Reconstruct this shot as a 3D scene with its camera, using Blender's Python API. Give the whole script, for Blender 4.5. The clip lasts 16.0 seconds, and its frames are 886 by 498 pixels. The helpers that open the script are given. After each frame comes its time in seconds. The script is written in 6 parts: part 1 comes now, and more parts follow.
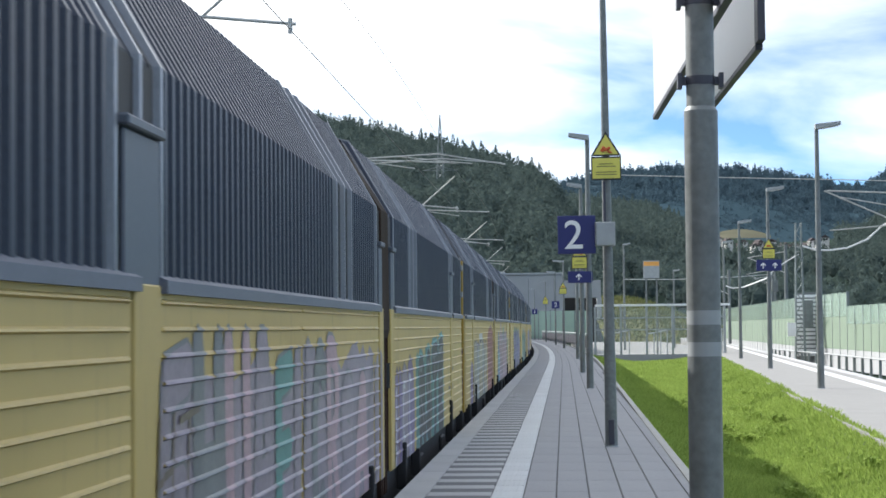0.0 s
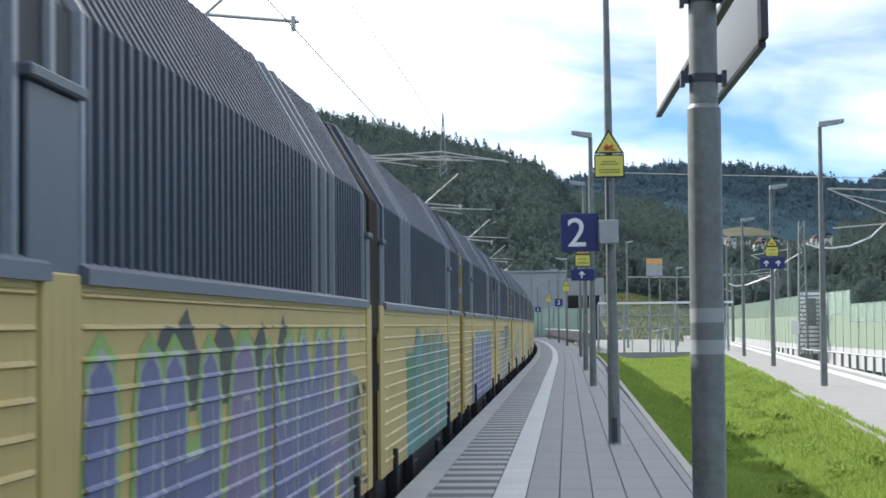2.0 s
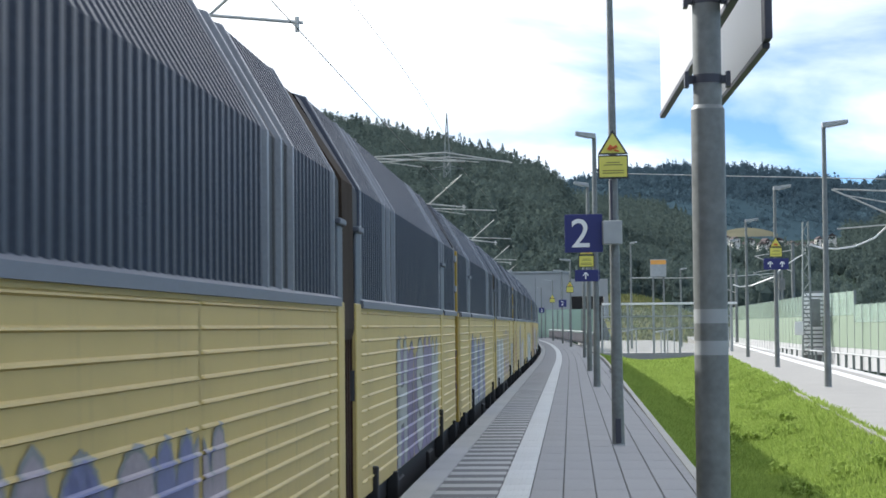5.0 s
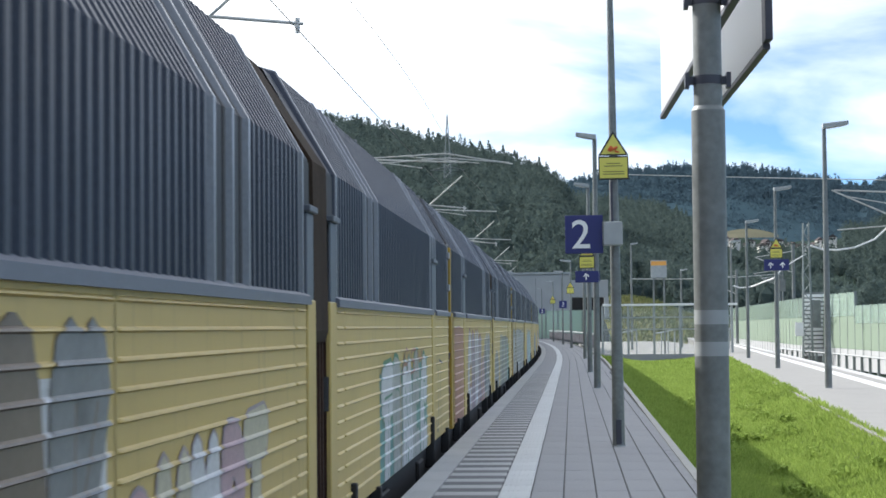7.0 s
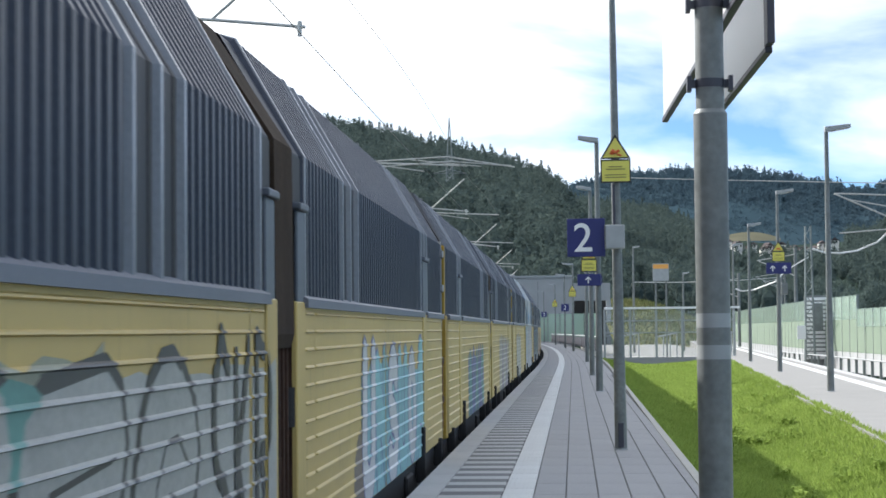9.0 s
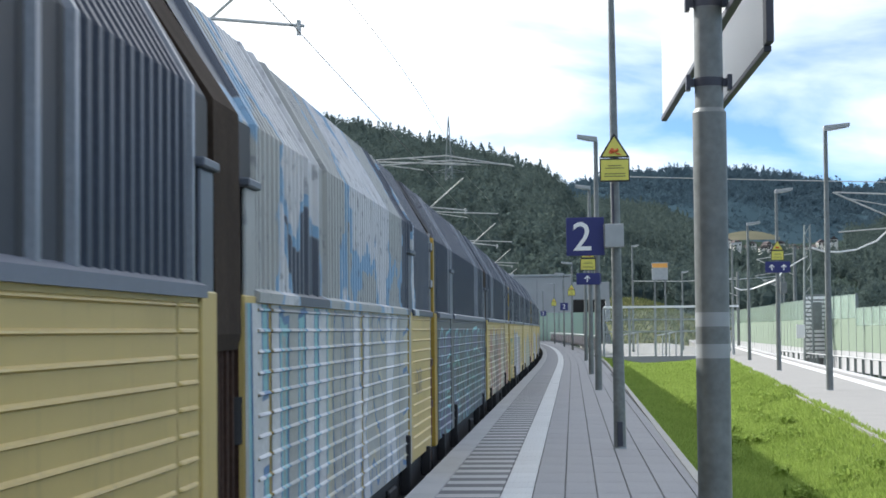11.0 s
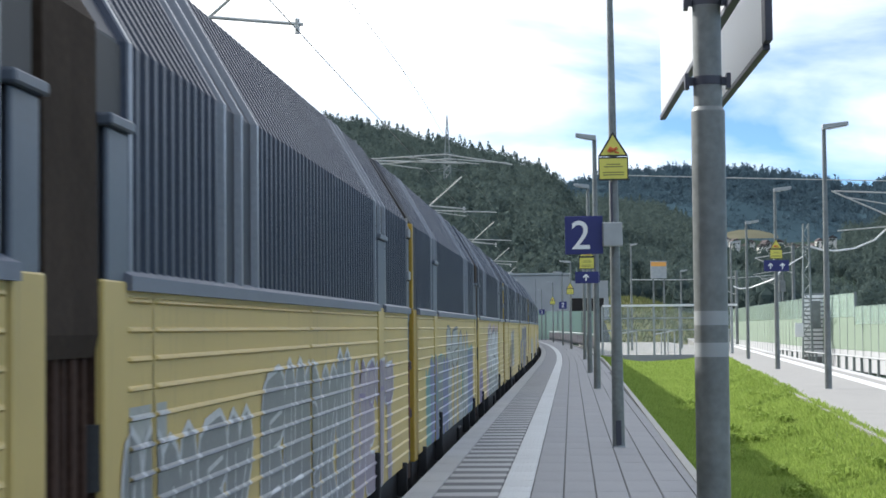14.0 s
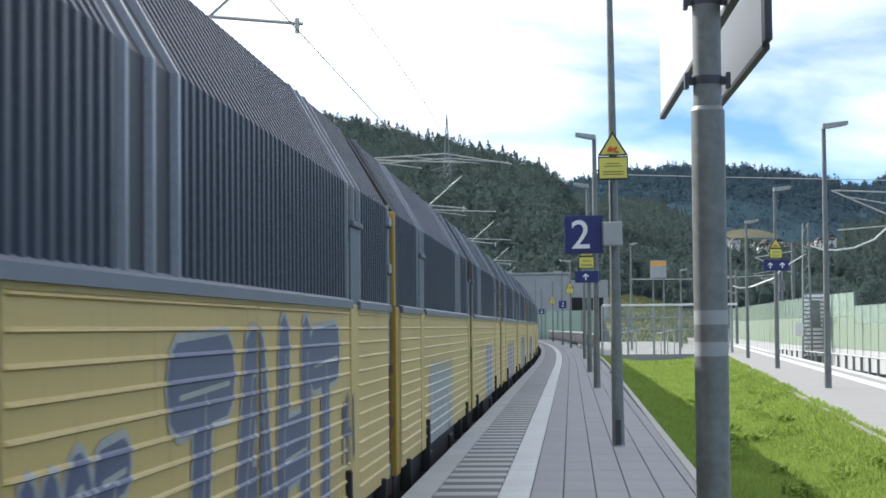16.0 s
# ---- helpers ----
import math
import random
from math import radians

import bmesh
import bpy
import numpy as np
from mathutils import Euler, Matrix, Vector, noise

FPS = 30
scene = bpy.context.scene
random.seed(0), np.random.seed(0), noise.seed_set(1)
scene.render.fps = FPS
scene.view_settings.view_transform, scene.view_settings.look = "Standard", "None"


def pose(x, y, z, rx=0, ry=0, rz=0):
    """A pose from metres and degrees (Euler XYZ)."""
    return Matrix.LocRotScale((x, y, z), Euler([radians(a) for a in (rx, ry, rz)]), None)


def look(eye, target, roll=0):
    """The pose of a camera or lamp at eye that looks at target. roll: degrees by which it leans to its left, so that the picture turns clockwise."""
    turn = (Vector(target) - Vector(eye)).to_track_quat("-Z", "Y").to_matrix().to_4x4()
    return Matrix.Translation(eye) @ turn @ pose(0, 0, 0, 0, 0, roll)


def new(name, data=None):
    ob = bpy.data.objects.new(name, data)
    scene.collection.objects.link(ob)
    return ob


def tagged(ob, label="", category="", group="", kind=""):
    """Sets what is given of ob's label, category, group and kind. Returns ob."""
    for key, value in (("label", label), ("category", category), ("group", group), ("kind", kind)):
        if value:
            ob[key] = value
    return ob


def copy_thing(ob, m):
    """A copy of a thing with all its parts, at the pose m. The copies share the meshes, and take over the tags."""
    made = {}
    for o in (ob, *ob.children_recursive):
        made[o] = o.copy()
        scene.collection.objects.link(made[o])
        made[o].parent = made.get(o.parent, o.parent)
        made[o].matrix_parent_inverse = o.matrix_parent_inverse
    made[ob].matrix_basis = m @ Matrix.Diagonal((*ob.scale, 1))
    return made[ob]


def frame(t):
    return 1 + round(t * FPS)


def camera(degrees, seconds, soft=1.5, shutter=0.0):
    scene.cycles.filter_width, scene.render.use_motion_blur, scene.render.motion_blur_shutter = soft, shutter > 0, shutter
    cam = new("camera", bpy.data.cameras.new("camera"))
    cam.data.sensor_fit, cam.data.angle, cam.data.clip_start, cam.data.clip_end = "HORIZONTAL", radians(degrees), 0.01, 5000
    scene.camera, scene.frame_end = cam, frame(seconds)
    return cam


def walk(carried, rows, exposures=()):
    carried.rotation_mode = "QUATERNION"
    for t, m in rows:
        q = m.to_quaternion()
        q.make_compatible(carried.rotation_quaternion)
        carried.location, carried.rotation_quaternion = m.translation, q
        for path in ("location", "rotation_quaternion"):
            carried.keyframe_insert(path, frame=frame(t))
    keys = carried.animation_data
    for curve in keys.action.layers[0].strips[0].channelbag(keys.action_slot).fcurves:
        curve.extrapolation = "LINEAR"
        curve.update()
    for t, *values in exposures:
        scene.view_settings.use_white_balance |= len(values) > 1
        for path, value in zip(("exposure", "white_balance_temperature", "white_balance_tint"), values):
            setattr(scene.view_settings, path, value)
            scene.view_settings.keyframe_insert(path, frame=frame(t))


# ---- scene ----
# ---------------------------------------------------------------- camera
cam = camera(26.74, 16.0, soft=1.65, shutter=0.07)
EYE_Z = 1.47
# seconds, sway to the left and sway upwards in hundredths of a degree
SWAY = [(0.0, -22.9, -3.5), (0.5, -21.4, -8.2), (1.0, -18.6, -8.5), (1.5, -13.4, -9.4), (2.0, -13.4, -10.4),
        (2.5, -13.4, -12.0), (3.0, -10.6, -11.3), (3.5, -8.2, -9.5), (4.0, -5.9, -10.6), (5.2, -1.0, -7.0),
        (6.5, 1.9, -2.6), (7.0, -0.5, -4.7), (7.5, 4.0, 0.9), (8.0, 2.4, 2.6), (8.5, 5.6, 0.5), (9.0, 5.9, 5.2),
        (10.2, 4.4, 3.0), (11.5, 2.8, 0.7), (12.0, 2.6, -0.7), (12.5, 0.0, 3.6), (13.0, 0.2, 4.0), (13.5, -1.6, -1.2),
        (14.0, -0.9, -2.3), (14.5, 0.0, 0.0), (15.0, -0.2, -0.2), (15.5, -0.7, -5.4), (16.0, -1.6, -4.2)]
BASE = pose(0, 0, EYE_Z, 92.4726, 0.5426, 3.6553)
walk(cam, [(t, BASE @ pose(0, 0, 0, v / 100, h / 100, 0)) for t, h, v in SWAY], ((0.0, 0.58, 6180, 9), (16.0, 0.58, 6180, 9)))

# ---------------------------------------------------------------- light
SUN_EL, SUN_AZ = 31.0, -52.0          # azimuth from +y towards +x
world = bpy.data.worlds.new("world")
scene.world = world
world.use_nodes = True
wn, wl = world.node_tree.nodes, world.node_tree.links
wn.clear()
w_out = wn.new("ShaderNodeOutputWorld")
w_bg = wn.new("ShaderNodeBackground")
w_sky = wn.new("ShaderNodeTexSky")
w_sky.sky_type, w_sky.sun_disc = "NISHITA", False
w_sky.sun_elevation, w_sky.sun_rotation = radians(SUN_EL), radians(SUN_AZ)
w_sky.air_density, w_sky.dust_density, w_sky.ozone_density = 1.0, 1.2, 1.5
w_co = wn.new("ShaderNodeTexCoord")
w_map = wn.new("ShaderNodeMapping")
w_map.inputs["Scale"].default_value = (1.0, 1.0, 3.6)
w_map.inputs["Location"].default_value = (0.35, 0.2, 0.12)
w_noise = wn.new("ShaderNodeTexNoise")
w_noise.inputs["Scale"].default_value, w_noise.inputs["Detail"].default_value = 5.5, 7.0
w_noise.inputs["Distortion"].default_value = 0.35
w_big = wn.new("ShaderNodeTexNoise")
w_big.inputs["Scale"].default_value, w_big.inputs["Detail"].default_value = 1.6, 2.0
w_sep = wn.new("ShaderNodeSeparateXYZ")
w_glow = wn.new("ShaderNodeVectorMath")
w_glow.operation = "DOT_PRODUCT"
w_glow.inputs[1].default_value = (math.sin(radians(SUN_AZ)) * math.cos(radians(SUN_EL)), math.cos(radians(SUN_AZ)) * math.cos(radians(SUN_EL)), math.sin(radians(SUN_EL)))
w_gr = wn.new("ShaderNodeMapRange")
w_gr.inputs["From Min"].default_value, w_gr.inputs["From Max"].default_value = 0.40, 0.68
w_gr.inputs["To Min"].default_value, w_gr.inputs["To Max"].default_value = 0.0, 0.26
w_add = wn.new("ShaderNodeMath")
w_add.operation = "ADD"
w_ramp = wn.new("ShaderNodeValToRGB")
w_ramp.color_ramp.elements[0].position, w_ramp.color_ramp.elements[1].position = 0.36, 0.72
w_mix = wn.new("ShaderNodeMix")
w_mix.data_type = "RGBA"
w_mix.inputs[7].default_value = (10.6, 10.7, 10.8, 1.0)
w_up = wn.new("ShaderNodeMapping")
w_up.inputs["Scale"].default_value = (1.0, 1.0, 4.0)
wl.new(w_co.outputs["Generated"], w_up.inputs[0])
wl.new(w_up.outputs[0], w_sky.inputs["Vector"])
wl.new(w_co.outputs["Generated"], w_map.inputs[0])
wl.new(w_map.outputs[0], w_noise.inputs["Vector"])
wl.new(w_co.outputs["Generated"], w_glow.inputs[0])
wl.new(w_glow.outputs["Value"], w_gr.inputs["Value"])
wl.new(w_noise.outputs["Fac"], w_add.inputs[0])
wl.new(w_gr.outputs[0], w_add.inputs[1])
# a clearer band low over the horizon
wl.new(w_co.outputs["Generated"], w_sep.inputs[0])


def w_math(op, a, b=0.0):
    k = wn.new("ShaderNodeMath")
    k.operation = op
    wl.new(a, k.inputs[0])
    k.inputs[1].default_value = b
    return k.outputs[0]


w_band = w_math("MULTIPLY", w_math("SUBTRACT", w_sep.outputs["Z"], 0.115), 12.0)
w_band = w_math("EXPONENT", w_math("MULTIPLY", w_math("POWER", w_math("ABSOLUTE", w_band), 2.0), -1.0))
w_band = w_math("MULTIPLY", w_band, -0.16)
w_sum = wn.new("ShaderNodeMath")
w_sum.operation = "ADD"
wl.new(w_add.outputs[0], w_sum.inputs[0])
wl.new(w_band, w_sum.inputs[1])
wl.new(w_sum.outputs[0], w_ramp.inputs[0])
wl.new(w_ramp.outputs[0], w_mix.inputs[0])
w_gain = wn.new("ShaderNodeVectorMath")
w_gain.operation = "MULTIPLY"
w_gain.inputs[1].default_value = (1.0, 1.32, 1.42)
wl.new(w_sky.outputs[0], w_gain.inputs[0])
wl.new(w_gain.outputs[0], w_mix.inputs[6])
wl.new(w_mix.outputs[2], w_bg.inputs["Color"])
wl.new(w_bg.outputs[0], w_out.inputs["Surface"])
w_bg.inputs["Strength"].default_value = 0.11
sun = new("sun", bpy.data.lights.new("sun", "SUN"))
sun.data.energy, sun.data.angle, sun.data.color = 5.0, radians(0.6), (1.0, 0.94, 0.86)
SUN_DIR = Vector(w_glow.inputs[1].default_value)
sun.matrix_world = look(SUN_DIR * 50, (0, 0, 0))

# ---------------------------------------------------------------- materials
def material(name, color, rough=0.6, metal=0.0, vary=0.15, scale=6.0, bump=0.0, bump_scale=60.0, fine=0.0, spec=0.5, per_piece=0.0):
    """Noise-varied principled material: large stains, fine grain, relief."""
    m = bpy.data.materials.new(name)
    m.use_nodes = True
    n, l = m.node_tree.nodes, m.node_tree.links
    p = n["Principled BSDF"]
    p.inputs["Roughness"].default_value, p.inputs["Metallic"].default_value = rough, metal
    p.inputs["Specular IOR Level"].default_value = spec
    co = n.new("ShaderNodeTexCoord")
    big = n.new("ShaderNodeTexNoise")
    big.inputs["Scale"].default_value, big.inputs["Detail"].default_value = scale, 5.0
    l.new(co.outputs["Object"], big.inputs["Vector"])
    mix = n.new("ShaderNodeMix")
    mix.data_type = "RGBA"
    mix.inputs[6].default_value = (*[c * (1 - vary) for c in color], 1)
    mix.inputs[7].default_value = (*[min(1, c * (1 + vary)) for c in color], 1)
    l.new(big.outputs["Fac"], mix.inputs[0])
    last = mix.outputs[2]
    small = n.new("ShaderNodeTexNoise")
    small.inputs["Scale"].default_value, small.inputs["Detail"].default_value = bump_scale, 3.0
    l.new(co.outputs["Object"], small.inputs["Vector"])
    if fine:
        hsv = n.new("ShaderNodeHueSaturation")
        mr = n.new("ShaderNodeMapRange")
        mr.inputs["From Min"].default_value, mr.inputs["From Max"].default_value = 0.3, 0.7
        mr.inputs["To Min"].default_value, mr.inputs["To Max"].default_value = 1 - fine, 1 + fine
        l.new(small.outputs["Fac"], mr.inputs["Value"])
        l.new(mr.outputs[0], hsv.inputs["Value"])
        l.new(last, hsv.inputs["Color"])
        last = hsv.outputs[0]
    if per_piece:
        hs2 = n.new("ShaderNodeHueSaturation")
        info = n.new("ShaderNodeObjectInfo")
        m2 = n.new("ShaderNodeMapRange")
        m2.inputs["To Min"].default_value, m2.inputs["To Max"].default_value = 1 - per_piece, 1 + per_piece
        l.new(info.outputs["Random"], m2.inputs["Value"])
        l.new(m2.outputs[0], hs2.inputs["Value"])
        l.new(last, hs2.inputs["Color"])
        last = hs2.outputs[0]
    l.new(last, p.inputs["Base Color"])
    if bump:
        b = n.new("ShaderNodeBump")
        b.inputs["Strength"].default_value, b.inputs["Distance"].default_value = bump, 0.01
        l.new(small.outputs["Fac"], b.inputs["Height"])
        l.new(b.outputs[0], p.inputs["Normal"])
    return m


def island_material(name, c0, c1, rough=0.9, trans=0.0, patch=0.6, single=0.6):
    """Leaves and blades: colour varies from piece to piece."""
    m = bpy.data.materials.new(name)
    m.use_nodes = True
    n, l = m.node_tree.nodes, m.node_tree.links
    p = n["Principled BSDF"]
    p.inputs["Roughness"].default_value = rough
    p.inputs["Specular IOR Level"].default_value = 0.05
    g = n.new("ShaderNodeNewGeometry")
    co = n.new("ShaderNodeTexCoord")
    no = n.new("ShaderNodeTexNoise")
    no.inputs["Scale"].default_value, no.inputs["Detail"].default_value = patch, 4.0
    l.new(co.outputs["Object"], no.inputs["Vector"])
    ad = n.new("ShaderNodeMath")
    ad.operation = "MULTIPLY_ADD"
    ad.inputs[1].default_value, ad.inputs[2].default_value = single, 0.25 - single / 2
    l.new(g.outputs["Random Per Island"], ad.inputs[0])
    a2 = n.new("ShaderNodeMath")
    a2.operation = "MULTIPLY_ADD"
    a2.inputs[1].default_value = 0.5
    l.new(no.outputs["Fac"], a2.inputs[0])
    l.new(ad.outputs[0], a2.inputs[2])
    mix = n.new("ShaderNodeMix")
    mix.data_type = "RGBA"
    mix.inputs[6].default_value, mix.inputs[7].default_value = (*c0, 1), (*c1, 1)
    l.new(a2.outputs[0], mix.inputs[0])
    l.new(mix.outputs[2], p.inputs["Base Color"])
    if trans:
        tr = n.new("ShaderNodeBsdfTranslucent")
        l.new(mix.outputs[2], tr.inputs["Color"])
        ms = n.new("ShaderNodeMixShader")
        ms.inputs[0].default_value = trans
        l.new(p.outputs[0], ms.inputs[1])
        l.new(tr.outputs[0], ms.inputs[2])
        l.new(ms.outputs[0], n["Material Output"].inputs["Surface"])
    return m


def glass(name, color, rough=0.05, alpha=0.35):
    m = bpy.data.materials.new(name)
    m.use_nodes = True
    p = m.node_tree.nodes["Principled BSDF"]
    p.inputs["Base Color"].default_value = (*color, 1)
    p.inputs["Roughness"].default_value = rough
    p.inputs["Alpha"].default_value = alpha
    return m


def graffiti_paint(name, base, tags=(), seed=0.0):
    """Ribbed wagon paint with sprayed tags. A tag: start and end along the wagon, top, colours a, b, outline, letter size, how solid."""
    m = bpy.data.materials.new(name)
    m.use_nodes = True
    n, l = m.node_tree.nodes, m.node_tree.links
    p = n["Principled BSDF"]
    p.inputs["Roughness"].default_value = 0.48
    co = n.new("ShaderNodeTexCoord")

    def math_node(op, a, b=None, c=None):
        k = n.new("ShaderNodeMath")
        k.operation = op
        for i, v in enumerate((a, b, c)):
            if v is None:
                continue
            if isinstance(v, (int, float)):
                k.inputs[i].default_value = v
            else:
                l.new(v, k.inputs[i])
        return k.outputs[0]

    def mix_node(f, a, b):
        k = n.new("ShaderNodeMix")
        k.data_type = "RGBA"
        for i, v in ((0, f), (6, a), (7, b)):
            if isinstance(v, (int, float)):
                k.inputs[i].default_value = v
            elif isinstance(v, tuple):
                k.inputs[i].default_value = (*v, 1)
            else:
                l.new(v, k.inputs[i])
        return k.outputs[2]

    def noise_node(scale, detail, sx=1.0, sy=1.0, sz=1.0, dx=0.0):
        mp = n.new("ShaderNodeMapping")
        mp.inputs["Scale"].default_value = (sx, sy, sz)
        mp.inputs["Location"].default_value = (0, dx, dx * 0.37)
        l.new(co.outputs["Object"], mp.inputs[0])
        k = n.new("ShaderNodeTexNoise")
        k.inputs["Scale"].default_value, k.inputs["Detail"].default_value = scale, detail
        l.new(mp.outputs[0], k.inputs["Vector"])
        return k

    def step(v, lo, hi):
        k = n.new("ShaderNodeMapRange")
        k.interpolation_type = "SMOOTHSTEP"
        k.inputs["From Min"].default_value, k.inputs["From Max"].default_value = lo, hi
        l.new(v, k.inputs["Value"])
        return k.outputs[0]

    stains = noise_node(1.2, 6, 1, 0.6, 1.4, seed)
    streak = noise_node(4.0, 4, 1, 3.0, 0.35, seed + 3)
    dirt = tuple(c * 0.62 for c in base)
    col = mix_node(math_node("MULTIPLY", step(stains.outputs["Fac"], 0.45, 0.8), 0.38), base, dirt)
    col = mix_node(math_node("MULTIPLY", step(streak.outputs["Fac"], 0.56, 0.78), 0.32), col, (0.16, 0.12, 0.07))
    sep = n.new("ShaderNodeSeparateXYZ")
    l.new(co.outputs["Object"], sep.inputs[0])
    y, z = sep.outputs["Y"], sep.outputs["Z"]
    for i, (y0, y1, top, ca, cb, outline, size, solid) in enumerate(tags):
        rag = noise_node(3.5, 3, 1, 1, 1, seed + 11.3 * i + 1)
        d = math_node("MINIMUM", math_node("MINIMUM", math_node("SUBTRACT", y, y0), math_node("SUBTRACT", y1, y)), math_node("SUBTRACT", top, z))
        d = math_node("ADD", d, math_node("MULTIPLY_ADD", rag.outputs["Fac"], 0.9, -0.5))
        inside = step(d, 0.0, 0.03)
        warp = noise_node(1.7, 2, 1, 1, 1, seed + 7 * i)
        mp = n.new("ShaderNodeMapping")
        mp.inputs["Scale"].default_value = (0.01, 1 / size, 0.55 / size)
        mp.inputs["Location"].default_value = (0, seed * 1.7 + i, seed)
        mp.inputs["Rotation"].default_value = (0.25, 0, 0)
        vm = n.new("ShaderNodeVectorMath")
        vm.operation = "MULTIPLY_ADD"
        vm.inputs[1].default_value = (0.0, 0.9, 0.9)
        l.new(warp.outputs["Color"], vm.inputs[0])
        l.new(co.outputs["Object"], vm.inputs[2])
        l.new(vm.outputs[0], mp.inputs[0])
        vor = n.new("ShaderNodeTexVoronoi")
        vor.feature = "DISTANCE_TO_EDGE"
        vor.inputs["Scale"].default_value = 1.0
        l.new(mp.outputs[0], vor.inputs["Vector"])
        cel = n.new("ShaderNodeTexVoronoi")
        cel.inputs["Scale"].default_value = 1.0
        l.new(mp.outputs[0], cel.inputs["Vector"])
        sc = n.new("ShaderNodeSeparateColor")
        l.new(cel.outputs["Color"], sc.inputs[0])
        fill = mix_node(step(sc.outputs["Red"], 0.5, 0.52), ca, cb)
        fill = mix_node(math_node("MULTIPLY", step(streak.outputs["Fac"], 0.45, 0.7), 0.3), fill, tuple(0.6 * c for c in ca))
        line = math_node("SUBTRACT", 1.0, step(vor.outputs["Distance"], 0.026 / size, 0.040 / size))
        rim = math_node("SUBTRACT", 1.0, step(d, 0.05, 0.09))
        tag = mix_node(math_node("MAXIMUM", line, rim), fill, outline)
        worn = noise_node(9.0, 5, 1, 1, 1, seed + 5 * i)
        keep = math_node("SUBTRACT", 1.0, math_node("MULTIPLY", step(worn.outputs["Fac"], 0.55, 0.7), 0.5))
        cover = math_node("MAXIMUM", math_node("MAXIMUM", line, rim), step(sc.outputs["Green"], 1 - solid - 0.01, 1 - solid + 0.01))
        col = mix_node(math_node("MULTIPLY", math_node("MULTIPLY", inside, cover), keep), col, tag)
    l.new(col, p.inputs["Base Color"])
    return m


YELLOW = (0.555, 0.415, 0.14)
M_yellow = graffiti_paint("wagon_yellow", YELLOW, (), 1.0)
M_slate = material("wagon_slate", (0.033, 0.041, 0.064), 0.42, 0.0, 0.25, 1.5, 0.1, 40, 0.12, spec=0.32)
# the cover's slate darkened, shade between the ribs put into the colour
M_rib_gap_shade = material("cover_rib_gap_shade", (0.024, 0.028, 0.041), 0.5, 0.0, 0.2, 2, 0.05, 40, 0.08, spec=0.3)
M_slate_flat = material("wagon_slate_panel", (0.10, 0.118, 0.15), 0.45, 0.0, 0.15, 2, 0.05, 40, 0.06)
# slate lightened so the ribs carry a painted highlight
M_rib = material("cover_rib_highlit", (0.21, 0.225, 0.26), 0.30, 0.0, 0.15, 3, 0.05, 40, 0.08)
# dark wagon parts; also painted shade beside ribs and hatches
M_slate_dark = material("wagon_dark_part_and_shade", (0.022, 0.024, 0.03), 0.6, 0.0, 0.2, 3)
M_sill = material("wagon_sill", (0.14, 0.155, 0.20), 0.45, 0.0, 0.12, 3, 0.05, 50, 0.08)
M_black = material("underframe_black", (0.018, 0.018, 0.02), 0.7, 0.0, 0.35, 4, 0.2, 60, 0.2)
M_rust = material("gangway_brown", (0.052, 0.030, 0.022), 0.8, 0.0, 0.45, 3, 0.2, 40, 0.2, spec=0.15)
M_bellows = material("bellows_brown", (0.046, 0.034, 0.026), 0.85, 0.0, 0.45, 2.5, 0.2, 30, 0.15, spec=0.1)
M_end_yellow = material("end_wall_yellow", (0.38, 0.24, 0.02), 0.5, 0.0, 0.2, 2, 0.05, 40, 0.08)
M_redpipe = material("grab_rail_red", (0.10, 0.018, 0.022), 0.5, 0.0, 0.2, 6)
M_bright = material("bare_steel_bracket", (0.30, 0.31, 0.33), 0.45, 0.5, 0.2, 10)
M_steel = material("wheel_steel", (0.10, 0.08, 0.07), 0.5, 0.7, 0.3, 10)
M_rail = material("rail_steel", (0.28, 0.26, 0.24), 0.3, 0.9, 0.2, 5)
M_galv = material("galvanised_steel", (0.165, 0.178, 0.176), 0.42, 0.15, 0.45, 3.5, 0.08, 25, 0.14)
M_galv_light = material("galvanised_light", (0.34, 0.36, 0.37), 0.5, 0.2, 0.2, 6)
M_edge = material("platform_edge_concrete", (0.40, 0.40, 0.40), 0.85, 0.0, 0.12, 2, 0.2, 120, 0.08, per_piece=0.05)
M_slab = material("paving_slab", (0.275, 0.275, 0.285), 0.85, 0.0, 0.14, 1.6, 0.2, 150, 0.08, per_piece=0.03)
M_joint = material("joint_sand", (0.075, 0.075, 0.075), 0.95, 0.0, 0.3, 5)
M_hatch_d = material("dark_hatch_slab", (0.135, 0.137, 0.145), 0.85, 0.0, 0.14, 2, 0.2, 150, 0.1, per_piece=0.08)
M_white_slab = material("white_tactile_slab", (0.56, 0.57, 0.57), 0.8, 0.0, 0.08, 2, 0.25, 130, 0.06, per_piece=0.04)
M_kerb = material("kerb_concrete", (0.37, 0.36, 0.33), 0.85, 0.0, 0.15, 3, 0.2, 100, 0.1)
M_asphalt = material("light_paving", (0.24, 0.235, 0.225), 0.9, 0.0, 0.12, 1.2, 0.2, 100, 0.08)
M_embank = material("dry_embankment", (0.13, 0.12, 0.07), 0.95, 0.0, 0.35, 0.3, 0, 10, spec=0.0)
M_concrete = material("concrete", (0.36, 0.37, 0.38), 0.85, 0.0, 0.15, 0.5, 0.1, 20, 0.06)
M_ballast = material("ballast", (0.17, 0.15, 0.13), 0.95, 0.0, 0.35, 12, 0.8, 18, 0.4)
M_soil = material("meadow_soil", (0.060, 0.095, 0.022), 0.95, 0.0, 0.35, 0.8, 0.5, 12, 0.3)
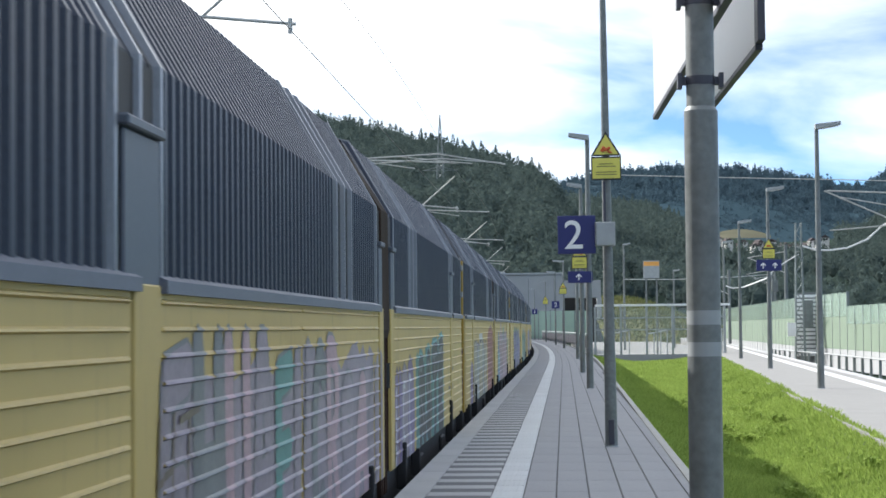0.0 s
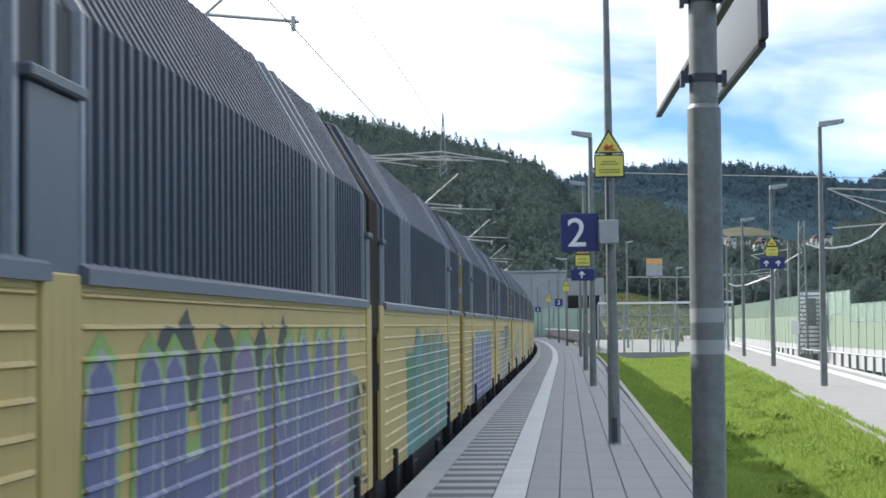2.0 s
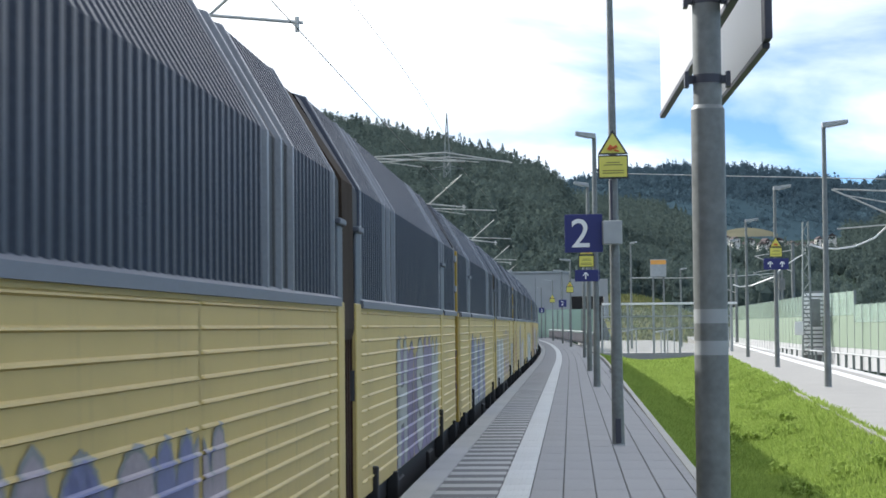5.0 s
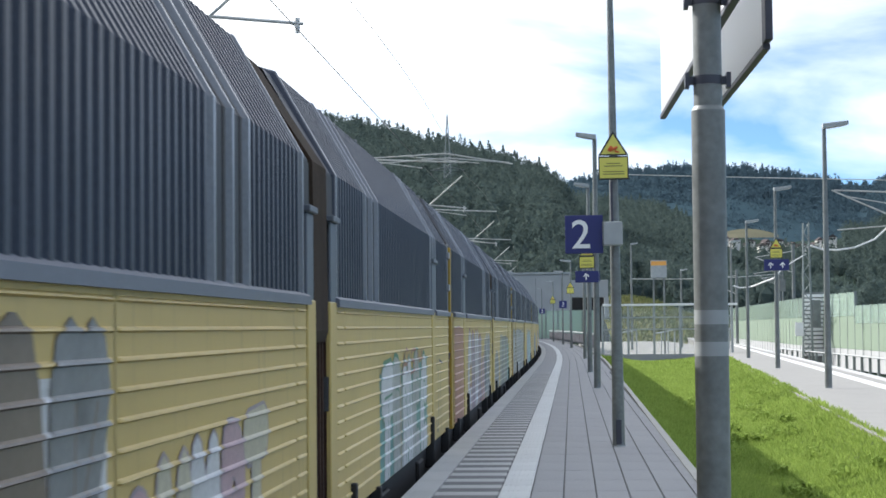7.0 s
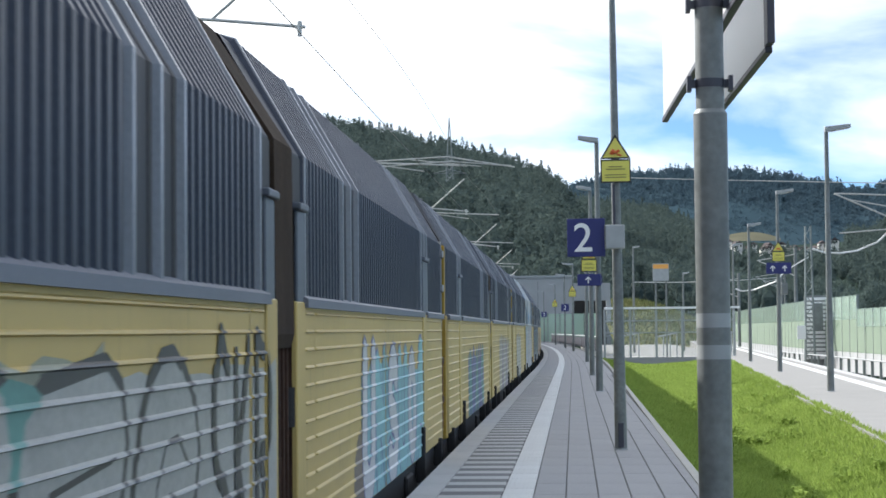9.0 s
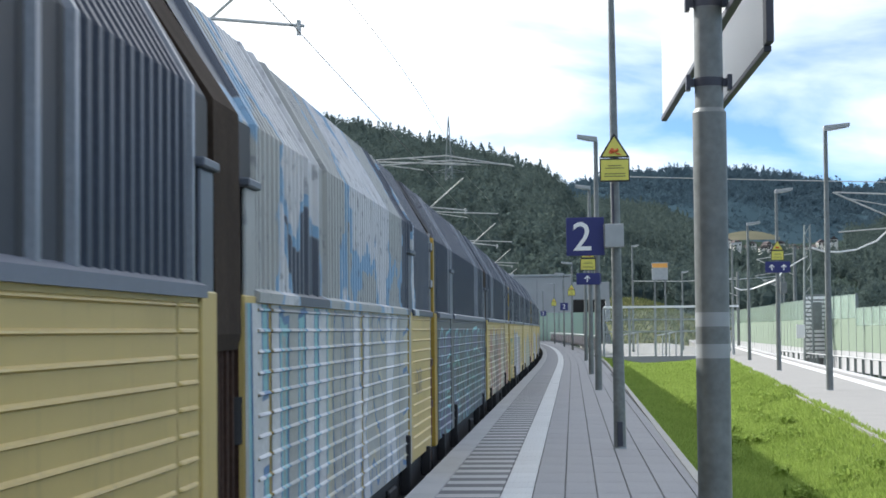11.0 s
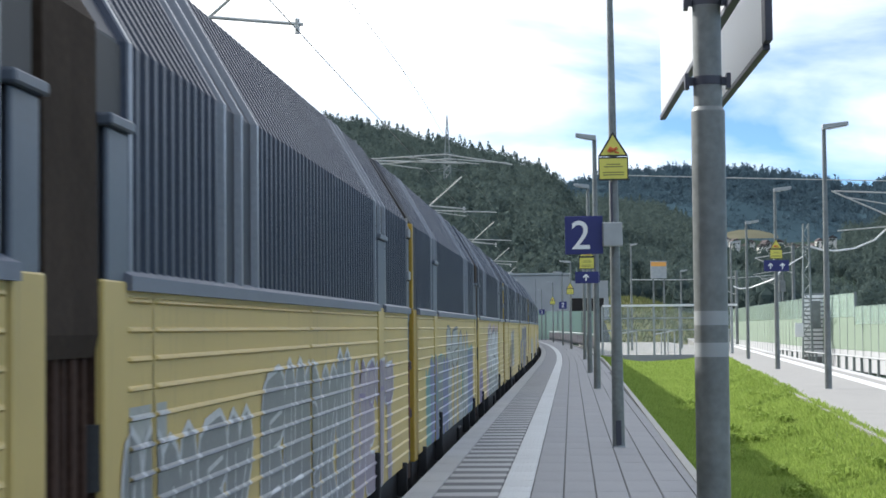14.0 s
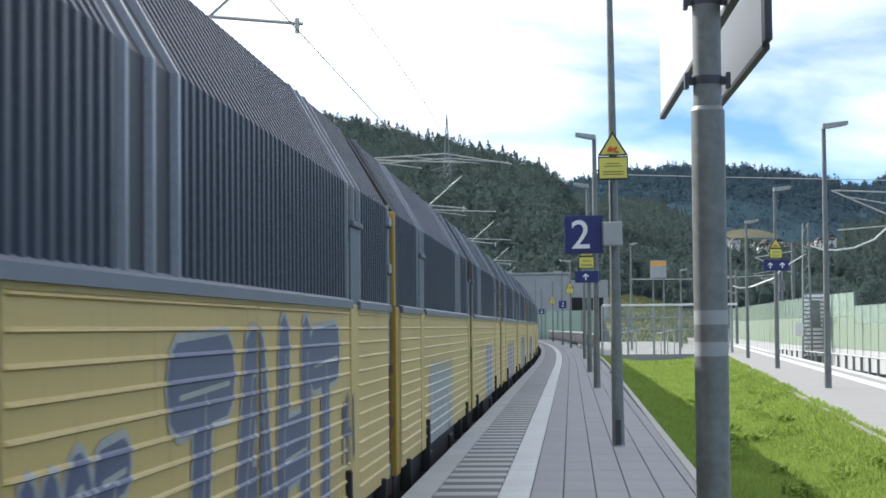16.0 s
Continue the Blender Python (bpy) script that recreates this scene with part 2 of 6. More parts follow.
M_field = material("hill_floor", (0.032, 0.046, 0.036), 0.95, 0.0, 0.3, 0.02, 0, 10, spec=0.0)
M_pasture = material("dry_meadow", (0.105, 0.105, 0.045), 0.95, 0.0, 0.5, 0.25, 0, 10, spec=0.0)
M_blade = island_material("grass_blades", (0.13, 0.21, 0.035), (0.40, 0.50, 0.13), 0.75, 0.4, 0.5, 0.45)
M_tuft = island_material("dry_tufts", (0.055, 0.080, 0.03), (0.165, 0.165, 0.075), 0.9, 0.3, 0.1, 0.6)
# leaf green lightened and shifted to blue to imitate haze on the hills
M_leaf = island_material("forest_leaves_hazed", (0.026, 0.048, 0.064), (0.142, 0.178, 0.142), 0.9, 0.35, 0.07, 0.2)
# haze over the distant ridge is mixed into these blue base colours
M_leaf_far = island_material("far_forest_hazed", (0.056, 0.094, 0.120), (0.082, 0.124, 0.152), 0.95, 0.35, 0.01, 0.15)
M_far_floor = material("far_hill_floor_hazed", (0.040, 0.066, 0.082), 0.95, 0.0, 0.2, 0.01, 0, 10, spec=0.0)
M_navy = material("navy_sign", (0.018, 0.022, 0.13), 0.4, 0.0, 0.08, 5)
M_white = material("white_paint", (0.78, 0.78, 0.78), 0.45, 0.0, 0.05, 5)
M_signyel = material("sign_yellow", (0.66, 0.60, 0.11), 0.4, 0.0, 0.08, 6)
M_signblk = material("sign_black", (0.02, 0.02, 0.02), 0.5, 0.0, 0.1, 6)
M_print = material("sign_print", (0.20, 0.18, 0.05), 0.5, 0.0, 0.1, 6)
M_tan = material("mown_field", (0.115, 0.112, 0.080), 0.95, 0.0, 0.3, 0.05, 0, 10, spec=0.0)
M_signred = material("sign_orange", (0.55, 0.10, 0.02), 0.5, 0.0, 0.2, 20)
M_orange = material("sign_orange_band", (0.75, 0.36, 0.08), 0.5, 0.0, 0.1, 6)
M_frame = material("dark_sign_frame", (0.05, 0.052, 0.07), 0.45, 0.2, 0.15, 8)
M_greygreen = glass("green_noise_glass", (0.45, 0.58, 0.48), 0.12, 0.62)
M_clear = glass("railing_glass", (0.55, 0.62, 0.63), 0.08, 0.13)
M_green_panel = material("green_noise_panel", (0.17, 0.23, 0.165), 0.7, 0.0, 0.15, 1.0, 0.1, 20, 0.08)
M_wire = material("overhead_wire", (0.50, 0.50, 0.48), 0.4, 0.3, 0.1, 5)
M_wire_dark = material("contact_wire", (0.12, 0.11, 0.10), 0.5, 0.6, 0.1, 5)
M_lattice = material("lattice_steel", (0.20, 0.23, 0.23), 0.6, 0.2, 0.2, 4)
M_plaster = material("house_plaster", (0.70, 0.68, 0.64), 0.8, 0.0, 0.1, 0.2, per_piece=0.15)
M_roof = material("roof_tiles", (0.10, 0.085, 0.085), 0.9, 0.0, 0.2, 0.5, spec=0.0, per_piece=0.3)
M_board = bpy.data.materials.new("milky_board")
M_board.use_nodes = True
mb = M_board.node_tree
mb_t = mb.nodes.new("ShaderNodeBsdfTranslucent")
mb_t.inputs["Color"].default_value = (0.85, 0.85, 0.85, 1)
mb_m = mb.nodes.new("ShaderNodeMixShader")
mb_m.inputs[0].default_value = 0.45
mb.nodes["Principled BSDF"].inputs["Base Color"].default_value = (0.8, 0.8, 0.8, 1)
mb.nodes["Principled BSDF"].inputs["Roughness"].default_value = 0.35
mb.links.new(mb.nodes["Principled BSDF"].outputs[0], mb_m.inputs[1])
mb.links.new(mb_t.outputs[0], mb_m.inputs[2])
mb.links.new(mb_m.outputs[0], mb.nodes["Material Output"].inputs["Surface"])
M_dark = material("dark_opening", (0.015, 0.016, 0.018), 0.7, 0.0, 0.3, 1)


# ---------------------------------------------------------------- mesh helpers
def finish(name, bm, mat):
    me = bpy.data.meshes.new(name)
    bm.to_mesh(me)
    bm.free()
    for k in (mat if isinstance(mat, (list, tuple)) else [mat]):
        me.materials.append(k)
    return new(name, me)


def part(name, bm, mat, parent=None, label=""):
    ob = finish(name, bm, mat)
    if parent is not None:
        ob.parent = parent
    if label:
        ob["label"] = label
    return ob


def thing(name, m, label, category, group="", kind=""):
    ob = new(name)
    ob.matrix_basis = m
    return tagged(ob, label, category, group, kind)


def box(bm, x0, x1, y0, y1, z0, z1, m=None, mat=0):
    vs = [bm.verts.new(Vector((x, y, z)) if m is None else m @ Vector((x, y, z))) for x in (x0, x1) for y in (y0, y1) for z in (z0, z1)]
    for q in ((0, 1, 3, 2), (4, 6, 7, 5), (0, 4, 5, 1), (2, 3, 7, 6), (0, 2, 6, 4), (1, 5, 7, 3)):
        f = bm.faces.new([vs[i] for i in q])
        f.material_index = mat
    return bm


def boxes(*rows, m=None):
    bm = bmesh.new()
    for r in rows:
        box(bm, *r[:6], m=m)
    return bm


def bevelled(bm, w=0.006, seg=2):
    bmesh.ops.bevel(bm, geom=bm.edges[:], offset=w, segments=seg, affect="EDGES", profile=0.6)
    return bm


def tube(bm, a, b, r0, r1=None, seg=10, smooth=True):
    """A tapered round bar from a to b."""
    a, b = Vector(a), Vector(b)
    r1 = r0 if r1 is None else r1
    q = (b - a).to_track_quat("Z", "Y").to_matrix()
    ra, rb = [], []
    for i in range(seg):
        c, s = math.cos(2 * math.pi * i / seg), math.sin(2 * math.pi * i / seg)
        ra.append(bm.verts.new(a + q @ Vector((c * r0, s * r0, 0))))
        rb.append(bm.verts.new(b + q @ Vector((c * r1, s * r1, 0))))
    for i in range(seg):
        f = bm.faces.new((ra[i], ra[(i + 1) % seg], rb[(i + 1) % seg], rb[i]))
        f.smooth = smooth
    for cap in (bm.faces.new(ra[::-1]), bm.faces.new(rb)):
        for e in cap.edges:
            e.smooth = False
    return bm


def line(bm, pts, r, seg=6):
    for a, b in zip(pts, pts[1:]):
        tube(bm, a, b, r, r, seg)
    return bm


def sweep(bm, outline, path, close=True, mat=0):
    """Carries a list of (u, v) points along path frames (matrices)."""
    rings = [[bm.verts.new(m @ Vector((u, 0, v))) for u, v in outline] for m in path]
    k = len(outline)
    for a, b in zip(rings, rings[1:]):
        for i in range(k if close else k - 1):
            f = bm.faces.new((a[i], a[(i + 1) % k], b[(i + 1) % k], b[i]))
            f.material_index = mat
    if close:
        bm.faces.new(rings[0][::-1])
        bm.faces.new(rings[-1])
    return bm


def mesh_from(name, verts, faces, mat):
    me = bpy.data.meshes.new(name)
    me.from_pydata(verts, [], faces)
    me.materials.append(mat)
    return new(name, me)


def writing(name, text, size, mat, parent, m):
    cu = bpy.data.curves.new(name, "FONT")
    cu.body, cu.size, cu.align_x, cu.align_y, cu.extrude = text, size, "CENTER", "CENTER", 0.002
    cu.offset = size * 0.004
    tmp = bpy.data.objects.new(name, cu)
    scene.collection.objects.link(tmp)
    bpy.context.view_layer.update()
    me = bpy.data.meshes.new_from_object(tmp.evaluated_get(bpy.context.evaluated_depsgraph_get()))
    bpy.data.objects.remove(tmp)
    me.materials.clear()
    me.materials.append(mat)
    ob = new(name, me)
    ob.parent = parent
    ob.matrix_basis = m
    return ob


# ---------------------------------------------------------------- the plan
BEND_Y, BEND_R, SLOPE = 71.0, 2740.0, 0.005


def bend(y):
    """Sideways shift of the line at y, and its heading in degrees."""
    d = max(0.0, y - BEND_Y)
    return SLOPE * y - d * d / (2 * BEND_R), -math.degrees(SLOPE - d / BEND_R)


def on_line(x, y, z=0.0):
    s, a = bend(y)
    return pose(x + s, y, z, 0, 0, a)


TRACK_X = -3.13
RAIL_Z = -0.76
def right_edge(y):
    return 2.86 + 0.0545 * y       # grass side of the far platform


def stations(y0, y1, step):
    k = max(1, int(round((y1 - y0) / step)))
    return [y0 + (y1 - y0) * i / k for i in range(k + 1)]
# ---------------------------------------------------------------- ground and tracks
bm = bmesh.new()
box(bm, -2500, 2500, -400, 4600, -1.6, -1.05)
tagged(part("ground", bm, M_field), "dark green valley floor around the railway", "ground", kind="structure")

bm = bmesh.new()
sweep(bm, [(-2.6, -1.06), (2.6, -1.06), (1.9, RAIL_Z - 0.16), (-1.9, RAIL_Z - 0.16)], [on_line(TRACK_X, y) for y in stations(-60, 330, 15)])
tagged(part("ballast_bed", bm, M_ballast), "brown-grey ballast bed under the train", "ballast", kind="structure")
for side in (-0.7525, 0.7525):
    bm = bmesh.new()
    sweep(bm, [(side - 0.07, RAIL_Z - 0.16), (side + 0.07, RAIL_Z - 0.16), (side + 0.036, RAIL_Z - 0.03), (side + 0.036, RAIL_Z), (side - 0.036, RAIL_Z), (side - 0.036, RAIL_Z - 0.03)],
          [on_line(TRACK_X, y) for y in stations(-60, 330, 15)])
    tagged(part("rail", bm, M_rail), "steel running rail of the train's track", "rail", kind="structure")

# ---------------------------------------------------------------- platform 2
P_END = 226.0
ys = stations(-12, P_END, 6)
EDGE_X, HATCH_X, WHITE_X, SLAB_X = -1.50, -1.23, -0.66, -0.375


def kerb_x(y):
    return 1.10 + 0.0042 * (min(y, 90) - 17) + 0.05


platform = thing("platform_2", Matrix(), "grey paved curved station platform with a white tactile strip", "platform", kind="structure")
bm = bmesh.new()
rows_ = []
for y in ys:
    s, a = bend(y)
    rows_.append([bm.verts.new((x + s, y, z)) for x, z in ((EDGE_X + 0.03, -1.3), (EDGE_X + 0.03, -0.012), (kerb_x(y) - 0.01, -0.012), (kerb_x(y) - 0.01, -1.3))])
for a, b in zip(rows_, rows_[1:]):
    for i in range(3):
        bm.faces.new((a[i], a[i + 1], b[i + 1], b[i]))
part("bedding", bm, M_joint, platform)
bm = bmesh.new()
rings = []
for y in ys:
    s, a = bend(y)
    k = kerb_x(y) + s
    rings.append([bm.verts.new((k + u, y, v)) for u, v in ((0, -0.6), (0.09, -0.6), (0.09, 0.012), (0, 0.012))])
for a, b in zip(rings, rings[1:]):
    for i in range(4):
        bm.faces.new((a[i], a[(i + 1) % 4], b[(i + 1) % 4], b[i]))
part("kerb", bm, M_kerb, platform, "pale concrete kerb beside the grass")


def slab_mesh(name, w, l, mat, groove=0):
    bm = bmesh.new()
    box(bm, 0, w, 0, l, -0.06, 0.0)
    bmesh.ops.bevel(bm, geom=[e for e in bm.edges if all(v.co.z > -0.01 for v in e.verts)], offset=0.006, segments=1, affect="EDGES")
    for i in range(groove):
        x = w * (i + 0.5) / groove
        box(bm, x - w * 0.22 / groove, x + w * 0.22 / groove, 0.01, l - 0.01, -0.002, 0.005)
    me = bpy.data.meshes.new(name)
    bm.to_mesh(me)
    bm.free()
    me.materials.append(mat)
    return me


def lay(name, me, x, y, parent, z=0.0):
    ob = new(name, me)
    ob.parent = parent
    ob.matrix_basis = on_line(x, y, z)
    return ob


def lay_rest(name, columns, y0, y1, mat, parent):
    """The joined slabs further along: columns of (x, width, length)."""
    vs, fs = [], []
    for x, w, l in columns:
        y = y0
        while y < y1:
            s, a = bend(y + l / 2)
            k = len(vs)
            g = 0.006
            vs += [(x + s + g, y + g, -0.02), (x + s + w - g, y + g, -0.02), (x + s + w - g, y + l - g, -0.02), (x + s + g, y + l - g, -0.02)]
            vs += [(p[0], p[1], 0.0) for p in vs[k:k + 4]]
            fs += [(k + 4, k + 5, k + 6, k + 7), (k, k + 1, k + 5, k + 4), (k + 1, k + 2, k + 6, k + 5), (k + 2, k + 3, k + 7, k + 6), (k + 3, k, k + 4, k + 7)]
            y += l
    ob = mesh_from(name, vs, fs, mat)
    ob.parent = parent
    ob["kind"] = "stuff"
    return ob


COL_W, SLAB_L = 0.288, 1.2
n_near = 40
NEAR0, NEAR1 = 13.2, 13.2 + n_near * SLAB_L
# ---------------------------------------------------------------- grass between the platforms
def grass_z(u, y):
    """u: 0 at the kerb, 1 at the far platform."""
    dip = 0.42 * math.sin(math.pi * min(1, max(0, u))) ** 0.8
    return -0.10 - dip + 0.12 * u + 0.05 * noise.noise(Vector((u * 4, y * 0.25, 0))) + 0.025 * noise.noise(Vector((u * 9, y * 0.9, 3)))


def grass_point(u, y):
    s, a = bend(y)
    x0, x1 = kerb_x(y) + s + 0.09, right_edge(y)
    return x0 + (x1 - x0) * u, y, grass_z(u, y)


GRASS_END = 101.0
bm = bmesh.new()
grid = [[bm.verts.new(grass_point(i / 24, y)) for i in range(25)] for y in stations(-12, GRASS_END, 0.9)]
for a, b in zip(grid, grid[1:]):
    for i in range(24):
        f = bm.faces.new((a[i], a[i + 1], b[i + 1], b[i]))
        f.smooth = True
tagged(part("grass_bank", bm, M_soil), "bright green lawn hollow between the two platforms", "lawn", kind="structure")

rng = np.random.default_rng(5)
vs, fs = [], []
for k in range(190000):
    y = 15 + 86 * rng.random() ** 1.55
    u = rng.random()
    x, yy, z = grass_point(u, y)
    t = noise.noise(Vector((x * 0.8, y * 0.35, 7)))
    h = (0.03 + 0.045 * rng.random()) * (1 + 1.1 * max(0, t)) * (1 + y / 140)
    w = 0.006 + 0.00034 * y
    a = rng.random() * 6.283
    lx, ly = (rng.random(2) - 0.5) * h * 1.5
    i = len(vs)
    vs += [(x - w * math.cos(a), yy - w * math.sin(a), z - 0.01), (x + w * math.cos(a), yy + w * math.sin(a), z - 0.01), (x + lx, yy + ly, z + h)]
    fs.append((i, i + 1, i + 2))
for k in range(34):           # leafy weeds
    y = 16 + 30 * rng.random()
    u = 0.3 + 0.6 * rng.random()
    cx, cy, cz = grass_point(u, y)
    for j in range(45):
        a = rng.random() * 6.283
        r = 0.16 * rng.random() ** 0.5
        h = 0.06 + 0.14 * rng.random()
        x, yy = cx + r * math.cos(a), cy + r * math.sin(a)
        i = len(vs)
        vs += [(x, yy, cz + h * 0.5), (x + 0.03 * math.cos(a + 1), yy + 0.03 * math.sin(a + 1), cz + h), (x + 0.07 * math.cos(a), yy + 0.07 * math.sin(a), cz + h * 0.9), (x + 0.03 * math.cos(a - 1), yy + 0.03 * math.sin(a - 1), cz + h)]
        fs.append((i, i + 1, i + 2, i + 3))
tagged(mesh_from("grass", vs, fs, M_blade), "bright green uneven grass with leafy weeds", "grass", kind="stuff")

# ---------------------------------------------------------------- far platform, its track and the barrier
far_platform = thing("platform_1", Matrix(), "pale sunlit station platform beyond the grass", "platform", kind="structure")
bm = bmesh.new()
R_W = 3.05
fy = stations(-10, 230, 8)
rings = [[bm.verts.new((right_edge(y) + u, y, v)) for u, v in ((0, -1.2), (0, 0.0), (R_W, 0.0), (R_W, -1.2))] for y in fy]
for a, b in zip(rings, rings[1:]):
    for i in range(3):
        bm.faces.new((a[i], a[i + 1], b[i + 1], b[i]))
part("paving", bm, M_asphalt, far_platform)
for u0, u1, z, mt, nm in ((2.05, 2.38, 0.006, M_white_slab, "white_strip"), (2.75, 3.07, 0.008, M_edge, "edge_slab"), (-0.10, 0.0, 0.006, M_asphalt, "kerb")):
    bm = bmesh.new()
    rings = [[bm.verts.new((right_edge(y) + u, y, v)) for u, v in ((u0, -0.1), (u0, z), (u1, z), (u1, -0.1))] for y in fy]
    for a, b in zip(rings, rings[1:]):
        for i in range(3):
            bm.faces.new((a[i], a[i + 1], b[i + 1], b[i]))
    part(nm, bm, mt, far_platform)
bm = bmesh.new()
rings = [[bm.verts.new((right_edge(y) + R_W + u, y, v)) for u, v in ((0.1, -1.04), (0.5, -0.92), (3.2, -0.92), (4.2, -1.04))] for y in fy]
for a, b in zip(rings, rings[1:]):
    for i in range(3):
        bm.faces.new((a[i], a[i + 1], b[i + 1], b[i]))
tagged(part("ballast_bed", bm, M_ballast), "sunlit brown ballast of the second track", "ballast", kind="structure")
for side in (-0.75, 0.75):
    bm = bmesh.new()
    rings = [[bm.verts.new((right_edge(y) + R_W + 1.65 + side + u, y, v)) for u, v in ((-0.04, -0.92), (-0.036, RAIL_Z), (0.036, RAIL_Z), (0.04, -0.92))] for y in fy]
    for a, b in zip(rings, rings[1:]):
        for i in range(3):
            bm.faces.new((a[i], a[i + 1], b[i + 1], b[i]))
    tagged(part("rail", bm, M_rail), "steel rail of the second track", "rail", kind="structure")
# ---------------------------------------------------------------- the train
# along a unit, from the inner gap outwards
GAP, H2, C_END, T_END, B_END, H_END = 0.40, 0.74, 2.70, 3.86, 9.82, 10.72
POST_END = 10.42


def lower_spans(a_end):
    """Pressed side panels, and the flat posts between them, as distances from the inner gap."""
    return ((H2, 1.21), (1.21, 5.72), (5.72, 9.92), (POST_END, a_end)), ((GAP - 0.04, H2), (9.92, POST_END))


RIB_STEPS = ((0.014, 0.0), (0.006, 0.012), (-0.003, 0.016), (-0.011, 0.0))
SIDE, Z_BOT, Z_SILL, Z_KNEE, Z_ROOF = 1.45, 0.10, 1.66, 2.58, 3.31
UPPER = [(SIDE - 0.035, Z_SILL + 0.02), (SIDE - 0.035, Z_KNEE), (0.98, Z_ROOF), (0.0, Z_ROOF + 0.30)]
RIB_P = 0.1135


def unit_parts(parent, inner):
    """One half of a two-part covered car carrier. inner: +1 when the gap to its twin lies ahead (local +y)."""
    A_END = 12.86 if inner > 0 else 12.93

    def Y(d):                       # distance from the inner gap's middle to local y
        return inner * (6.75 - d)

    def span(a, b):
        return sorted((Y(a), Y(b)))

    panels, posts = lower_spans(A_END)
    # lower side walls: pressed panels with horizontal ribs
    prof = [(SIDE - 0.04, Z_SILL - 0.02), (SIDE, Z_SILL - 0.02)]
    for k in range(13):
        z = Z_SILL - 0.072 - RIB_P * k
        prof += [(SIDE + o, z + e) for e, o in RIB_STEPS]
    prof += [(SIDE, Z_BOT), (SIDE - 0.04, Z_BOT)]
    flat = [(SIDE - 0.04, Z_SILL - 0.02), (SIDE, Z_SILL - 0.02)] + [(SIDE, z) for _, z in prof[2:-2]] + prof[-2:]
    for lo, hi in panels:
        y0, y1 = span(lo + 0.008, hi - 0.008)
        bm = bmesh.new()
        # the ribs run out in rounded ends just before the panel's edge
        ring = [[(x, y, z) for (x, z) in pr] for y, pr in ((y0, flat), (y0 + 0.02, flat), (y0 + 0.045, [(x - (x - SIDE) * 0.25 if x > SIDE else x, z) for x, z in prof]), (y0 + 0.08, prof),
                (y1 - 0.08, prof), (y1 - 0.045, [(x - (x - SIDE) * 0.25 if x > SIDE else x, z) for x, z in prof]), (y1 - 0.02, flat), (y1, flat))]
        ring = [[bm.verts.new(c) for c in r] for r in ring]
        for ra, rb in zip(ring, ring[1:]):
            for i in range(len(prof)):
                j = (i + 1) % len(prof)
                bm.faces.new((ra[i], ra[j], rb[j], rb[i]))
        part("side_panel", bm, M_yellow, parent)
    y0, y1 = span(GAP, A_END)
    part("inner_wall", boxes((SIDE - 0.10, SIDE - 0.045, y0, y1, Z_BOT + 0.02, Z_SILL - 0.02)), M_slate_dark, parent)
    part("rear_side_wall", boxes((-SIDE, -SIDE + 0.05, y0, y1, Z_BOT, Z_SILL - 0.02)), M_yellow, parent)
    # posts in the lower side
    for lo, hi in posts:
        bm = bmesh.new()
        y0, y1 = span(lo + 0.01, hi - 0.01)
        box(bm, SIDE - 0.04, SIDE + 0.012, y0, y1, Z_BOT, Z_SILL)
        bevelled(bm, 0.008, 1)
        part("side_post", bm, M_yellow, parent)
    # sill between yellow and grey
    for lo, hi in ((H2, B_END + 0.06), (POST_END - 0.02, A_END)):
        y0, y1 = span(lo - 0.03, hi + 0.03)
        bm = bmesh.new()
        sweep(bm, [(SIDE - 0.06, Z_SILL - 0.035), (SIDE + 0.035, Z_SILL - 0.035), (SIDE + 0.035, Z_SILL + 0.02), (SIDE - 0.06, Z_SILL + 0.065)],
              [Matrix.Translation((0, y0, 0)), Matrix.Translation((0, y1, 0))])
        part("sill_rail", bm, M_sill, parent, "smooth grey sill rail")
    # grey upper shell, corrugated section by section
    arch = [(x, z) for x, z in UPPER] + [(-x, z) for x, z in UPPER[-2::-1]]

    def shell(s0, s1, ribs):
        y0, y1 = span(s0, s1)
        cut = [(y0, 0.0)]
        if ribs:
            k = int((y1 - y0 - 0.06) / 0.158)
            for i in range(k):
                c = y0 + 0.09 + (y1 - y0 - 0.18) * i / (k - 1)
                cut += [(c - 0.052, 0.0), (c - 0.030, 0.026), (c + 0.030, 0.026), (c + 0.052, 0.0)]
        cut.append((y1, 0.0))
        bm = bmesh.new()
        grid = [[bm.verts.new((x + (o if x > 0.5 else -o if x < -0.5 else 0), y, z + (o * 0.9 if abs(x) < 1.2 else 0))) for y, o in cut] for x, z in arch]
        for a, b in zip(grid, grid[1:]):
            for i in range(len(cut) - 1):
                bm.faces.new((a[i], a[i + 1], b[i + 1], b[i]))
        part("cover_panel", bm, M_slate if ribs else M_rib_gap_shade, parent, "ribbed slate-grey cover" if ribs else "flat slate-grey cover darkened as shade between ribs")
    for s0, s1, ribs in ((GAP, H2, 0), (H2, C_END, 1), (C_END, T_END, 0), (T_END, B_END, 1), (B_END, H_END, 0), (H_END, A_END, 1)):
        shell(s0, s1, ribs)

    def hoop(bm, yc, w, d, pts):
        """A rib across the shell at yc."""
        for sx in (1,):
            rings = []
            for x, z in pts:
                rings.append([bm.verts.new((sx * (x + (o if x > 0.5 else 0)), yc + e, z + (o * 0.9 if x < 1.2 else 0))) for e, o in ((-w, -0.005), (-w * 0.6, d), (w * 0.6, d), (w, -0.005))])
            for a, b in zip(rings, rings[1:]):
                for i in range(3):
                    bm.faces.new((a[i], a[i + 1], b[i + 1], b[i]))
